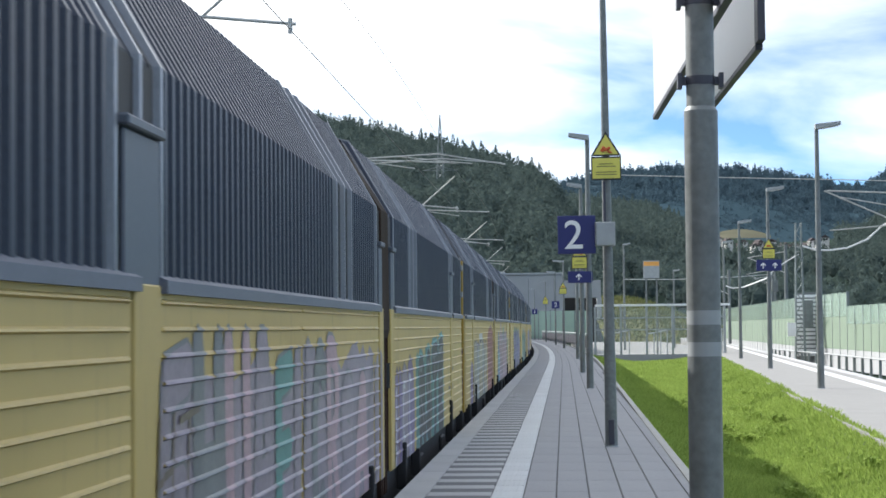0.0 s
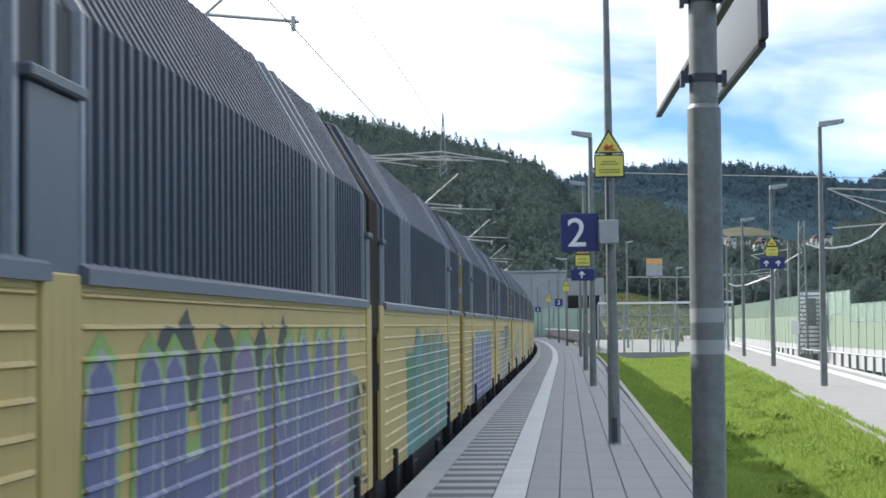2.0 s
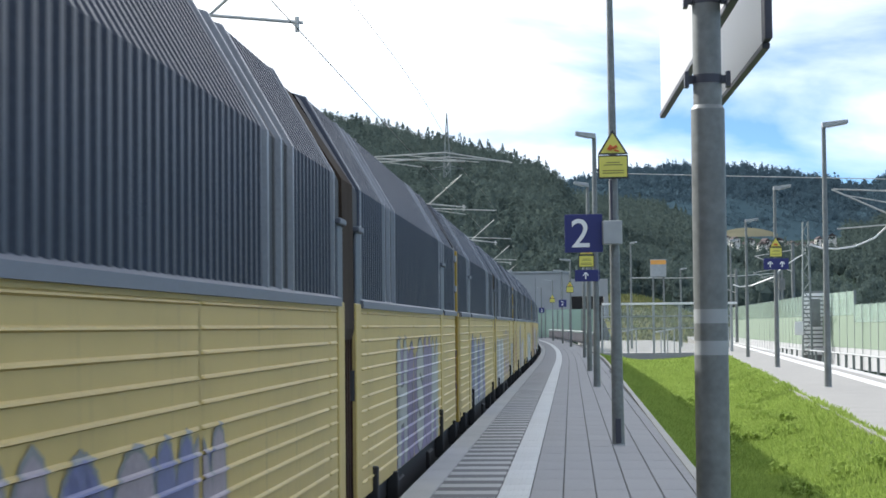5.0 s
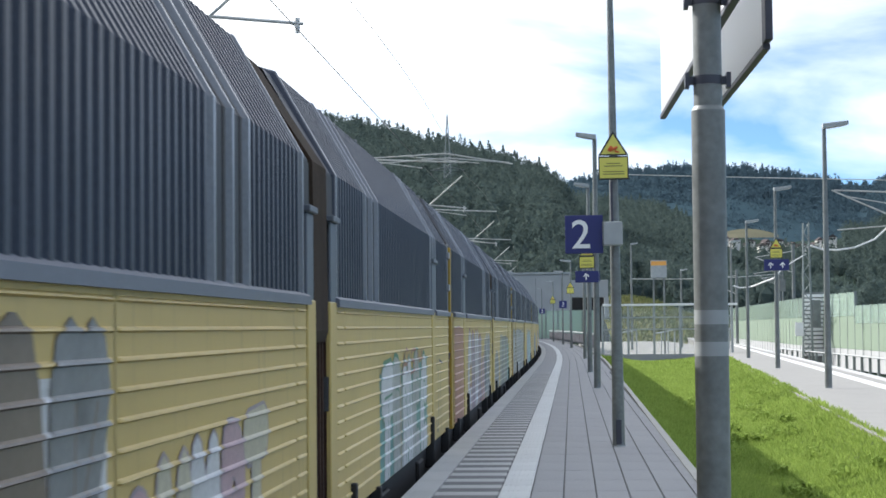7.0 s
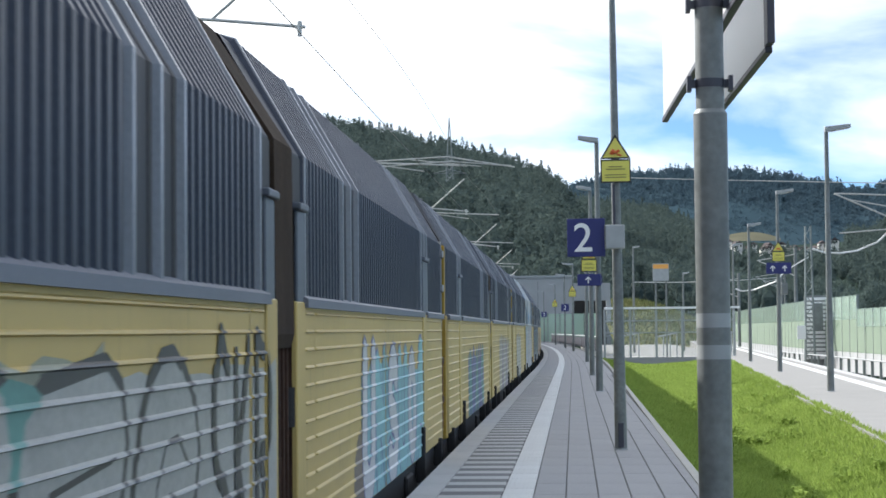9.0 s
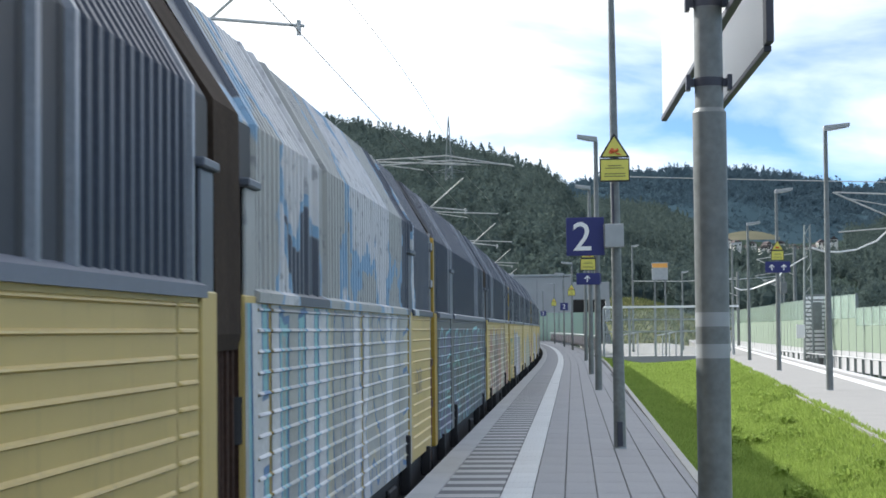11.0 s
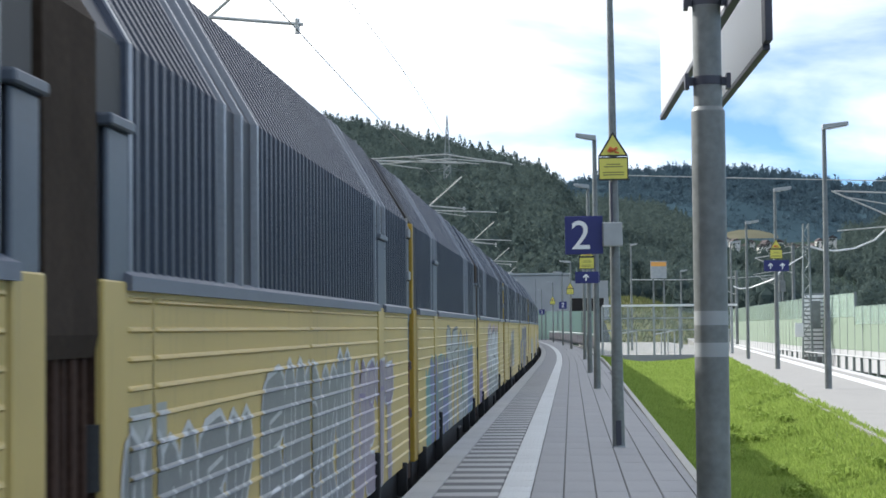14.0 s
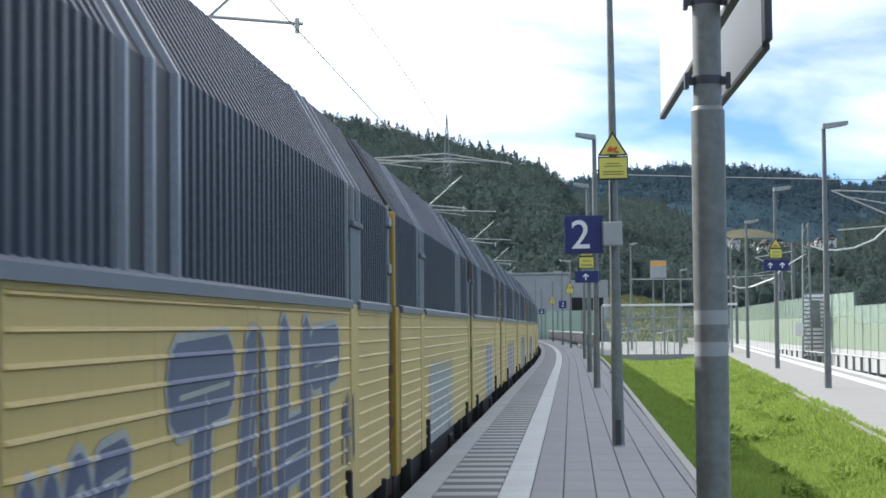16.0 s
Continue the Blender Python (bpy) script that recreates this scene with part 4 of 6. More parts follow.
# what is sprayed on each wagon half: kind of shape and its numbers
GRAFFITI = {
    (0, 0): [(cloud, -3.2, 6.2, B0, 1.26, LIL, 0.12), (letters, -3.3, 3.0, B0, 1.40, 8, [LIL, GRY, PNK, LIL, TEAL], GRY, None, 0.15, 0.025), (letters, 3.0, 6.0, B0, 1.1, 3, [LIL, PNK], GRY, None, 0.2, 0.03), (scrawl, -3.4, -2.4, 0.6, 1.1, 2, BRN)],
    (0, 1): [(letters, -6.0, -3.6, B0 - 0.5, 1.03, 3, [VIO, LIL], BRN, None, 0.36, 0.04, WHT), (cloud, -3.3, 1.5, B0, 1.15, TEAL, 0.12), (letters, -3.0, 1.4, B0, 1.08, 4, [BLK], CYN, TEAL, 0.26, 0.03, GRY, 0.22, (6, 2, 10, 7)), (scrawl, 2.5, 3.6, 0.3, 0.9, 2, BRN)],
    (1, 0): [(cloud, -3.0, 1.0, 0.9, 1.22, LIL, 0.09), (panel, -0.9, 0.5, 0.95, 1.36, WHT), (letters, -3.4, 2.6, B0 - 0.3, 1.08, 5, [CRM, SIL], BLK, None, 0.30, 0.05, None, 0.06), (cloud, 2.9, 6.15, B0, 1.52, RED, 0.03, 0.25, 3), (letters, -4.6, -3.6, B0, 0.75, 1, [VIO], LIL, None, 0.3)],
    (1, 1): [(cloud, -4.2, -3.0, B0, 1.45, BLU, 0.05, 0.9), (letters, -3.9, -3.2, B0, 0.8, 1, [CYN], BLU, None, 0.3), (cloud, -3.0, 3.1, B0, 1.28, PNK, 0.14), (letters, -2.9, 3.0, B0, 1.30, 6, [PNK, LIL, PNK], BRN, None, 0.17, 0.025, None, 0.06), (letters, -2.3, -1.6, 1.1, 1.55, 1, [PNK], GRY, None, 0.3, 0.03), (cloud, -0.6, 0.8, 1.1, 1.50, TEAL, 0.05, 0.3, 1), (cloud, 3.2, 4.0, B0, 1.2, TEAL, 0.1)],
    (2, 0): [(cloud, -2.1, 1.7, 1.1, 1.42, BLK, 0.16), (letters, -3.2, 4.6, B0 - 0.1, 1.30, 6, [IND, IND, VIO], SIL, LIME, 0.24, 0.04, None, 0.03, (3, 11, 1, 8, 4, 11)), (cloud, -3.6, -2.6, B0, 0.8, GRY, 0.05, 0.3), (cloud, 4.3, 5.6, B0, 1.15, GRY, 0.1, 0.2), (scrawl, 4.6, 6.1, 0.2, 1.0, 3, BLK)],
    (2, 1): [(cloud, -3.6, 3.3, B0, 1.20, TEAL, 0.10), (panel, -3.6, -2.3, 0.55, 1.18, GRN, 1), (letters, -2.5, 3.4, B0, 1.38, 6, [TEAL, SGE], GRN, None, 0.18, 0.03, None, -0.1), (scrawl, 4.4, 5.8, 0.2, 0.8, 3, BLK)],
    (3, 0): [(panel, -2.7, 3.6, B0, 1.16, WHT), (cloud, -2.2, 4.6, 0.9, 1.34, TEAL, 0.08), (cloud, -1.5, 2.4, 0.9, 1.30, WHT, 0.03, 0.1, 1), (letters, -2.6, 3.0, B0 - 0.1, 1.12, 5, [IND, VIO, IND], WHT, None, 0.26, 0.045, LIL, 0.2, (7, 1, 5, 0, 2)), (letters, 3.2, 4.6, B0, 1.15, 2, [IND, VIO], WHT, TEAL, 0.22), (letters, -3.9, -3.0, B0 - 0.5, 1.2, 1, [IND], WHT, None, 0.35, 0.05), (scrawl, 4.8, 6.0, 0.9, 1.35, 2, GRY)],
    (3, 1): [(letters, -3.4, -0.3, B0 - 0.1, 1.22, 4, [CRM, CRM, SIL], RED, None, 0.26, 0.045, None, 0.08), (letters, -0.2, 3.0, B0, 1.30, 3, [CRM, SIL], BLK, None, 0.20, 0.07, None, 0.05), (letters, 0.0, 2.8, 0.9, 1.36, 4, [BLK], BLK, None, 0.25, 0.02), (scrawl, 3.5, 5.6, 0.55, 1.4, 3, BLK, 0.03), (scrawl, 3.6, 5.6, 0.15, 0.6, 3, BRN, 0.03)],
    (4, 0): [(panel, -1.2, 0.95, B0, 1.36, WHT), (letters, -1.1, 0.9, B0 - 0.2, 1.32, 3, [GRY, SGE], SIL, None, 0.22, 0.04), (cloud, -3.8, -1.4, 0.3, 0.95, LIL, 0.15, 0.2)],
    (4, 1): [(cloud, -1.2, 1.4, B0, 1.15, SGE, 0.06, 0.5), (scrawl, 2.0, 4.2, 0.3, 0.9, 3, GRY)],
    (6, 1): [(cloud, -5.9, -1.6, B0, 1.15, CRM, 0.1), (letters, -5.8, -1.6, B0, 1.15, 4, [SIL, WHT], CRM, None, 0.25), (scrawl, -1.4, 2.4, 0.30, 1.35, 5, LIL, 0.045), (scrawl, -0.8, 2.2, B0, 0.7, 4, PNK, 0.04), (panel, 3.6, 5.7, B0, 0.98, GRY), (scrawl, 3.6, 5.7, 0.55, 0.92, 7, CRM, 0.03), (scrawl, 3.6, 5.7, 0.15, 0.5, 7, CRM, 0.03)],
    (7, 0): [(scrawl, -5.5, -3.8, 0.35, 1.3, 2, RED, 0.035), (scrawl, -5.4, -3.9, 0.3, 1.0, 3, RED, 0.03), (panel, -0.6, 0.9, 0.25, 1.32, WHT), (letters, -0.6, 0.85, 0.1, 1.38, 2, [BRN, GRY], BRN, None, 0.34, 0.01, None, 0.0, (1, 5)), (letters, 1.0, 4.4, B0, 0.85, 5, [PNK, CRM, WHT], LIL, None, 0.2, 0.02, None, 0.2)],
    (7, 1): [(cloud, -3.0, 2.3, B0, 1.08, TEAL, 0.08), (letters, -2.9, 2.3, B0 - 0.2, 1.05, 5, [WHT, SIL], GRN, None, 0.28, 0.04, None, 0.1), (scrawl, -1.0, 1.6, 1.0, 1.25, 3, ORG), (scrawl, 3.6, 4.8, 0.2, 1.1, 2, BLK)],
    (8, 0): [(cloud, -6.2, -3.8, B0, 1.48, ORG, 0.03), (letters, -2.7, 1.8, B0 - 0.1, 1.35, 4, [WHT, LIL], RED, None, 0.27, 0.05, None, -0.05), (letters, 1.9, 3.0, B0, 0.9, 2, [PNK], ORG, None, 0.2), (letters, 3.1, 5.4, B0, 1.22, 3, [GRY, SIL], BLK, WHT, 0.24, 0.04)],
    (8, 1): [(cloud, -5.6, -3.3, B0, 0.95, GRY, 0.03, 0.35), (cloud, -2.7, 3.2, B0, 1.26, SGE, 0.03, 0.35), (letters, -2.4, 3.0, B0 - 0.2, 1.20, 5, [SGE, GRY], GRY, None, 0.30, 0.03), (cloud, 2.2, 3.3, B0, 1.1, TEAL, 0.05, 0.4, 4)],
    (9, 0): [(cloud, -6.2, 6.3, B0, 1.30, SIL, 0.03), (cloud, -6.2, 2.5, 1.0, 1.40, SGE, 0.05, 0.0, 1), (letters, -6.1, -1.6, B0 - 0.1, 1.28, 4, [SIL], BLK, None, 0.3, 0.06), (letters, -1.6, 4.3, B0 - 0.4, 1.30, 4, [SIL], BLK, None, 0.30, 0.07), (scrawl, 4.4, 6.2, 0.2, 1.42, 3, BLK, 0.05), (cloud, 0.6, 2.4, 1.0, 1.30, TEAL, 0.06, 0.2, 2)],
    (9, 1): [(cloud, -2.9, 3.2, B0, 1.15, CYN, 0.10), (letters, -2.9, 3.2, B0, 1.32, 6, [WHT, CYN], IND, None, 0.18, 0.035), (cloud, -3.4, -2.6, B0, 0.7, BRN, 0.04, 0.3)],
    (11, 1): [(panel, -6.4, 3.4, B0, 1.62, SIL), (panel, -3.3, -2.9, B0, 1.62, CRM, 1), (letters, -6.2, -3.2, B0 - 0.3, 1.9, 3, [WHT, SIL], BLU, CYN, 0.2, 0.05), (letters, -2.9, 3.3, B0 - 0.3, 1.95, 5, [SIL, WHT], BLU, CRM, 0.20, 0.05), (scrawl, 4.0, 4.8, 0.8, 1.05, 3, BRN)],
    (12, 0): [(letters, -6.1, -3.7, B0, 1.45, 2, [NAVY], CYN, None, 0.16, 0.045), (letters, -3.1, 6.1, B0, 1.42, 7, [NAVY, BLK], CYN, None, 0.17, 0.05), (scrawl, -5.0, 5.0, 0.3, 1.0, 8, TEAL, 0.02)],
    (12, 1): [(cloud, -5.0, 3.6, B0, 1.30, CRM, 0.12), (cloud, -3.4, -0.8, B0, 1.40, BRN, 0.05, 0.5, 1), (letters, -5.2, 3.4, B0 - 0.2, 1.42, 6, [ORG, CRM, BRN], RED, None, 0.2, 0.035, WHT, 0.05), (letters, 3.7, 4.2, B0 - 0.2, 1.08, 1, [RED], RED, None, 0.26, 0.01, None, 0.0, (7,)), (letters, 4.3, 5.1, B0 - 0.2, 1.05, 1, [RED], WHT, None, 0.2, 0.04, None, 0.0, (1,))],
    (13, 0): [(scrawl, -6.0, -4.4, 0.55, 1.2, 4, GRN, 0.045), (scrawl, -5.9, -4.8, 0.15, 0.4, 2, GRN, 0.03), (panel, -1.4, 0.8, 0.9, 1.34, WHT), (cloud, -3.2, 3.0, B0, 1.24, GRY, 0.10), (letters, -3.0, 0.8, B0 - 0.1, 1.34, 3, [SIL, LIL, WHT], GRY, None, 0.26, 0.03), (cloud, 0.2, 1.8, B0, 1.08, PNK, 0.05, 0.4, 3), (scrawl, 3.4, 5.8, 0.45, 0.95, 5, BLK, 0.022)],
    (13, 1): [(letters, -5.7, -4.3, B0 - 0.1, 1.12, 2, [WHT, SIL], BRN, None, 0.36, 0.025, None, 0.0, (0, 0)), (cloud, -2.8, 2.7, B0, 1.28, SGE, 0.04, 0.55), (letters, 4.5, 6.1, B0, 0.95, 2, [ORG, PNK], ORG, None, 0.2)],
    (14, 0): [(scrawl, -5.75, -4.9, 1.40, 1.58, 3, BLK, 0.016), (scrawl, -5.75, -4.9, 1.28, 1.40, 3, BLK, 0.022), (cloud, -2.8, 3.4, B0, 1.15, BRN, 0.12, 0.4), (letters, -2.6, 3.2, B0, 1.30, 5, [WHT], GRY, None, 0.20, 0.03, None, -0.1), (panel, -2.0, -0.8, 1.0, 1.38, WHT, 1)],
    (14, 1): [(panel, -6.0, -5.3, 0.9, 1.18, SIL), (letters, -6.1, -3.3, B0 - 0.1, 1.02, 4, [GRY], WHT, None, 0.24, 0.04), (letters, -3.0, 1.1, B0 - 0.1, 1.18, 5, [GRY], WHT, None, 0.24, 0.04), (letters, 1.3, 4.5, B0, 1.14, 4, [LIL], WHT, None, 0.2, 0.03), (scrawl, 1.5, 4.4, 0.8, 1.2, 4, VIO)],
    (15, 0): [(cloud, -5.0, -3.0, B0, 0.95, TEAL, 0.12), (letters, -4.4, -1.2, B0, 1.02, 3, [IND, GRY], TEAL, None, 0.28, 0.03), (cloud, 2.0, 5.0, B0, 1.12, TEAL, 0.12), (letters, -1.6, 3.6, B0 - 0.2, 1.36, 4, [SIL], BLK, None, 0.26, 0.05, None, -0.04), (letters, 3.5, 5.1, B0, 1.1, 2, [IND], TEAL, None, 0.2)],
    (15, 1): [(panel, -3.1, -2.4, B0, 1.2, PNK), (panel, -2.4, 2.5, B0, 1.32, WHT), (letters, -2.4, 2.5, 0.62, 1.38, 6, [WHT], BLK, PNK, 0.16, 0.06), (letters, -2.3, 2.5, B0, 0.66, 6, [SIL], BLK, None, 0.16, 0.06), (letters, -6.2, -4.9, B0 - 0.3, 0.55, 1, [VIO], PNK, None, 0.3)],
    (16, 0): [(panel, -1.1, 1.0, 0.4, 1.35, WHT), (letters, -0.7, 1.0, 0.75, 1.34, 2, [GRY], BRN, None, 0.28, 0.02), (scrawl, -0.6, 1.0, 0.42, 0.68, 4, GRY, 0.03), (scrawl, -3.5, -0.6, 0.15, 0.95, 3, BRN, 0.05), (letters, -1.4, -0.6, 0.4, 1.1, 1, [BRN], CRM, None, 0.2)],
    (16, 1): [(letters, -3.3, 2.4, B0 - 0.1, 1.44, 4, [NAVY], SIL, None, 0.22, 0.04, None, 0.0, (10, 1, 11, 10)), (letters, -5.4, -4.0, B0, 1.02, 3, [NAVY], SIL, None, 0.22, 0.035), (scrawl, 2.6, 3.3, 0.5, 0.95, 2, NAVY, 0.03)],
}
for n_ in range(FIRST, LAST + 1):
    for half in (0, 1):
        src = unit_b if half else unit_a
        u_ = src if n_ == FIRST else copy_thing(src, Matrix())
        units.append((n_, half, u_))
pick = random.Random(4)
COLOURS = [VIO, LIL, TEAL, GRY, SIL, IND, WHT, PNK, CRM]
YELLOWS = [graffiti_paint("wagon_paint", YELLOW, (), 3.1 * k) for k in range(5)]
DARK_SIDE = graffiti_paint("wagon_paint_dark", (0.075, 0.08, 0.09), (), 2.0)
COVER_SPRAYED = graffiti_paint("cover_paint", (0.072, 0.085, 0.115), [(-7.0, 4.2, 4.2, SIL, WHT, (0.20, 0.34, 0.50), 1.3, 0.85)], 35.8)
for n_, half, u_ in units:
    tags = GRAFFITI.get((n_, half))
    if tags is None:
        y0, ca = pick.uniform(-3.5, -1), pick.choice(COLOURS)
        y1, top = y0 + pick.uniform(3, 6), pick.uniform(0.9, 1.35)
        tags = [(cloud, y0, y1, B0, top - 0.1, ca, 0.1), (letters, y0, y1, B0, top, 5, [pick.choice(COLOURS), ca], pick.choice([BLK, GRY, WHT]), None, 0.2, 0.035)]
    main = max(tags, key=lambda q: q[2] - q[1])
    main = main[6][0] if main[0] is letters else main[6] if main[0] is scrawl else main[5]
    u_["label"] = "slate-grey and yellow ribbed car carrier with %s graffiti" % NAMES[main]
    sheet = Sheet(half)
    hand = random.Random(n_ * 7 + half)
    for tag in tags:
        if tag[0] is panel:
            panel(sheet, *tag[1:])
        else:
            tag[0](sheet, hand, *tag[1:])
    sheet.done(u_, "%s sprayed lettering and shapes" % NAMES[main])
    sprayed, dark = (n_, half) == (11, 1), (n_, half) == (12, 0)
    for ob in u_.children:
        kind_ = ob.name.split(".")[0]
        new_mat = (DARK_SIDE if dark else YELLOWS[n_ % 5]) if kind_ in ("side_panel", "side_post") else COVER_SPRAYED if sprayed and kind_ in ("cover_panel", "cover_rib", "side_hatch", "sill_rail") else None
        if new_mat:
            ob.material_slots[0].link = "OBJECT"
            ob.material_slots[0].material = new_mat


def travelled(t):
    return 0.01233 * t * t + 27.64 * t - 17.60 - 0.35 * (1 - math.cos(2 * math.pi * t))


def motions():
    """The train runs towards the camera and past it."""
    for n_, half, u_ in units:
        rows = []
        for k in range(65):
            t = k * 0.25
            y = WAGON * n_ - travelled(t) + (6.75 if half else -6.75)
            rows.append((t, on_line(TRACK_X, y)))
        walk(u_, rows)
# ---------------------------------------------------------------- masts and signs
def pole(name, m, h, r, label, category, group="", taper=1.0, step=0.0):
    ob = thing(name, m, label, category, group)
    bm = bmesh.new()
    if step:
        tube(bm, (0, 0, 0), (0, 0, step), r, r, 20)
        tube(bm, (0, 0, step), (0, 0, step + 0.02), r, r * 0.84, 20)
        tube(bm, (0, 0, step + 0.02), (0, 0, h), r * 0.84, r * taper, 20)
    else:
        tube(bm, (0, 0, 0), (0, 0, h), r, r * taper, 16)
    part("shaft", bm, M_galv, ob, "weathered galvanised steel tube")
    bm = bmesh.new()
    tube(bm, (0, 0, -0.02), (0, 0, 0.015), r * 1.15, r * 1.1, 16)
    part("foot_collar", bm, M_galv_light, ob)
    return ob


def lamp_head(ob, h, reach):
    bm = bmesh.new()
    s = 1 if reach > 0 else -1
    vs = [(-0.04 * s, -0.10, 0), (reach, -0.13, 0.10), (reach, 0.13, 0.10), (-0.04 * s, 0.10, 0)]
    a = [bm.verts.new((x, y, h - 0.06 + z)) for x, y, z in vs]
    b = [bm.verts.new((x, y, h + 0.07 + z * 0.6)) for x, y, z in vs]
    bm.faces.new(a)
    bm.faces.new(b)
    for i in range(4):
        bm.faces.new((a[i], a[(i + 1) % 4], b[(i + 1) % 4], b[i]))
    head = part("lamp_head", bevelled(bm, 0.015, 2), M_galv_light, ob, "flat pale lamp head")
    x0, x1 = sorted((0.12 * s, reach - 0.05 * s))
    part("lens", boxes((x0, x1, -0.08, 0.08, h - 0.066, h - 0.04), m=Matrix(((1, 0, 0, 0), (0, 1, 0, 0), (0.10 / reach, 0, 1, 0), (0, 0, 0, 1)))), M_white, head, "white lamp lens")


def warning_sign(ob, z, y=-0.10, s=1.0, dx=0.0):
    """Yellow triangle over a yellow notice board, black rims."""
    w = 0.185 * s
    before = set(ob.children)
    board = part("notice_board", bevelled(boxes((-w, w, y - 0.012, y, z, z + 0.29 * s)), 0.004, 1), M_signblk, ob, "black rimmed notice board")
    part("notice_face", boxes((-w * 0.91, w * 0.91, y - 0.017, y - 0.008, z + 0.02 * s, z + 0.27 * s)), M_signyel, board, "yellow notice with lines of small print")
    for k, (l, zz) in enumerate(((0.45, 0.20), (0.62, 0.17), (0.7, 0.10), (0.7, 0.07))):
        part("print_bar", boxes((-w * l, w * l, y - 0.020, y - 0.014, z + (zz - 0.008) * s, z + (zz + 0.004) * s)), M_print, board)
    for nm, k, dy, mt in (("triangle_board", 1.0, 0.0, M_signblk), ("triangle_face", 0.80, 0.006, M_signyel)):
        bm = bmesh.new()
        zc = z + 0.29 * s + 0.105 * s
        tri = [(-w * 1.02 * k, zc - 0.10 * s * k), (w * 1.02 * k, zc - 0.10 * s * k), (0, zc + 0.205 * s * k)]
        sweep(bm, tri, [Matrix.Translation((0, y - 0.012 - dy, 0)), Matrix.Translation((0, y - dy, 0))])
        tri_ob = part(nm, bm, mt, ob if dy == 0 else tri_ob)
        tri_ob = tri_ob if dy == 0 else tri_ob.parent
    bm = bmesh.new()
    zc = z + 0.37 * s
    for a, b, r in (((-0.05, zc + 0.02), (0.0, zc), 0.03), ((0.0, zc), (0.05, zc + 0.03), 0.02), ((0.02, zc - 0.02), (0.075, zc - 0.035), 0.012), ((-0.05, zc - 0.02), (-0.02, zc + 0.04), 0.025)):
        tube(bm, (a[0] * s, y - 0.024, a[1]), (b[0] * s, y - 0.024, b[1]), r * s, r * s * 0.7, 8)
    part("red_symbol", bm, M_signred, tri_ob, "orange-red hazard symbol")
    for o in set(ob.children) - before:
        o.location.x = dx


def blue_sign(ob, x0, x1, z0, z1, y=-0.06, d=0.05):
    return part("blue_board", bevelled(boxes((x0, x1, y - d, y, z0, z1)), 0.006, 1), M_navy, ob, "navy blue platform sign")


def arrow(ob, x, z, s, y):
    bm = bmesh.new()
    box(bm, x - s * 0.09, x + s * 0.09, y - 0.006, y, z - s * 0.5, z + s * 0.3)
    for sx in (-1, 1):
        m = Matrix.Translation((x, 0, z + s * 0.45)) @ Matrix.Rotation(radians(sx * 42), 4, "Y")
        box(bm, -s * 0.09, s * 0.09, y - 0.008, y - 0.001, -s * 0.6, 0, m=m)
    part("white_arrow", bm, M_white, ob)


GROUP = "lamp posts of the platform"
# nearest post with the two-sided name board
p1 = pole("sign_post", pose(0.685, 8.63, 0), 5.8, 0.078, "thick galvanised steel post carrying a white name board", "post", GROUP, 0.8, 2.46)
for z in (1.33, 1.475):
    bm = bmesh.new()
    tube(bm, (0, 0, z), (0, 0, z + 0.065), 0.0784, 0.0784, 20)
    part("tape_band", bm, M_galv_light, p1, "pale adhesive band")
for x, y, z, turn, length in ((0.115, -0.83, 2.92, 0.80, 5.3), (0.409, 1.23, 2.92, 0.55, 3.2)):
    m = pose(x, y, z, 0, 0, turn)
    for nm, bx, mt, lb in (("name_board", (-0.012, 0.012, 0.03, length, 0.03, 1.0), M_board, "white name board"), ("bottom_frame", (-0.02, 0.02, 0, length + 0.02, 0.0, 0.034), M_frame, "dark metal frame"),
                           ("top_frame", (-0.02, 0.02, 0, length + 0.02, 1.0, 1.034), M_frame, "dark metal frame"), ("end_frame", (-0.02, 0.02, -0.12, 0.03, 0.034, 1.0), M_frame, "dark metal frame")):
        o = part(nm, bevelled(boxes(bx), 0.004, 1), mt, p1, lb)
        o.matrix_basis = m
for z in (2.60, 2.97):
    bm = bmesh.new()
    tube(bm, (0, 0, z - 0.02), (0, 0, z + 0.02), 0.068, 0.068, 20)
    box(bm, -0.10, 0.10, -0.015, 0.02, z - 0.018, z + 0.018)
    box(bm, -0.105, -0.085, -0.03, 0.04, z - 0.035, z + 0.035)
    box(bm, 0.085, 0.105, -0.03, 0.04, z - 0.035, z + 0.035)
    part("board_clamp", bm, M_frame, p1, "dark steel clamp")

# second post: hazard sign, number board, box
p2 = pole("lamp_post", pose(0.68, 23.03, 0, 0, -0.42, 0), 6.0, 0.077, "galvanised lamp post with hazard sign and platform number", "lamp post", GROUP, 0.45)
lamp_head(p2, 6.0, -0.45)
warning_sign(p2, 3.27, -0.10)
nb = blue_sign(p2, -0.61, -0.145, 2.37, 2.84)
writing("number", "2", 0.50, M_white, nb, Matrix.Translation((-0.415, -0.115, 2.585)) @ Matrix.Rotation(radians(90), 4, "X"))
part("control_box", bevelled(boxes((-0.138, 0.092, -0.22, -0.06, 2.46, 2.75)), 0.012, 2), M_galv_light, p2, "light grey control box")
part("box_side", bevelled(boxes((-0.153, -0.113, -0.20, -0.05, 2.46, 2.75)), 0.006, 1), M_galv, p2)
bm = bmesh.new()
tube(bm, (-0.03, -0.10, 2.75), (-0.03, -0.10, 3.25), 0.018)
part("cable_pipe", bm, M_frame, p2)
part("service_flap", bevelled(boxes((-0.035, 0.035, -0.082, -0.06, 0.03, 0.33)), 0.006, 1), M_frame, p2, "dark service flap")

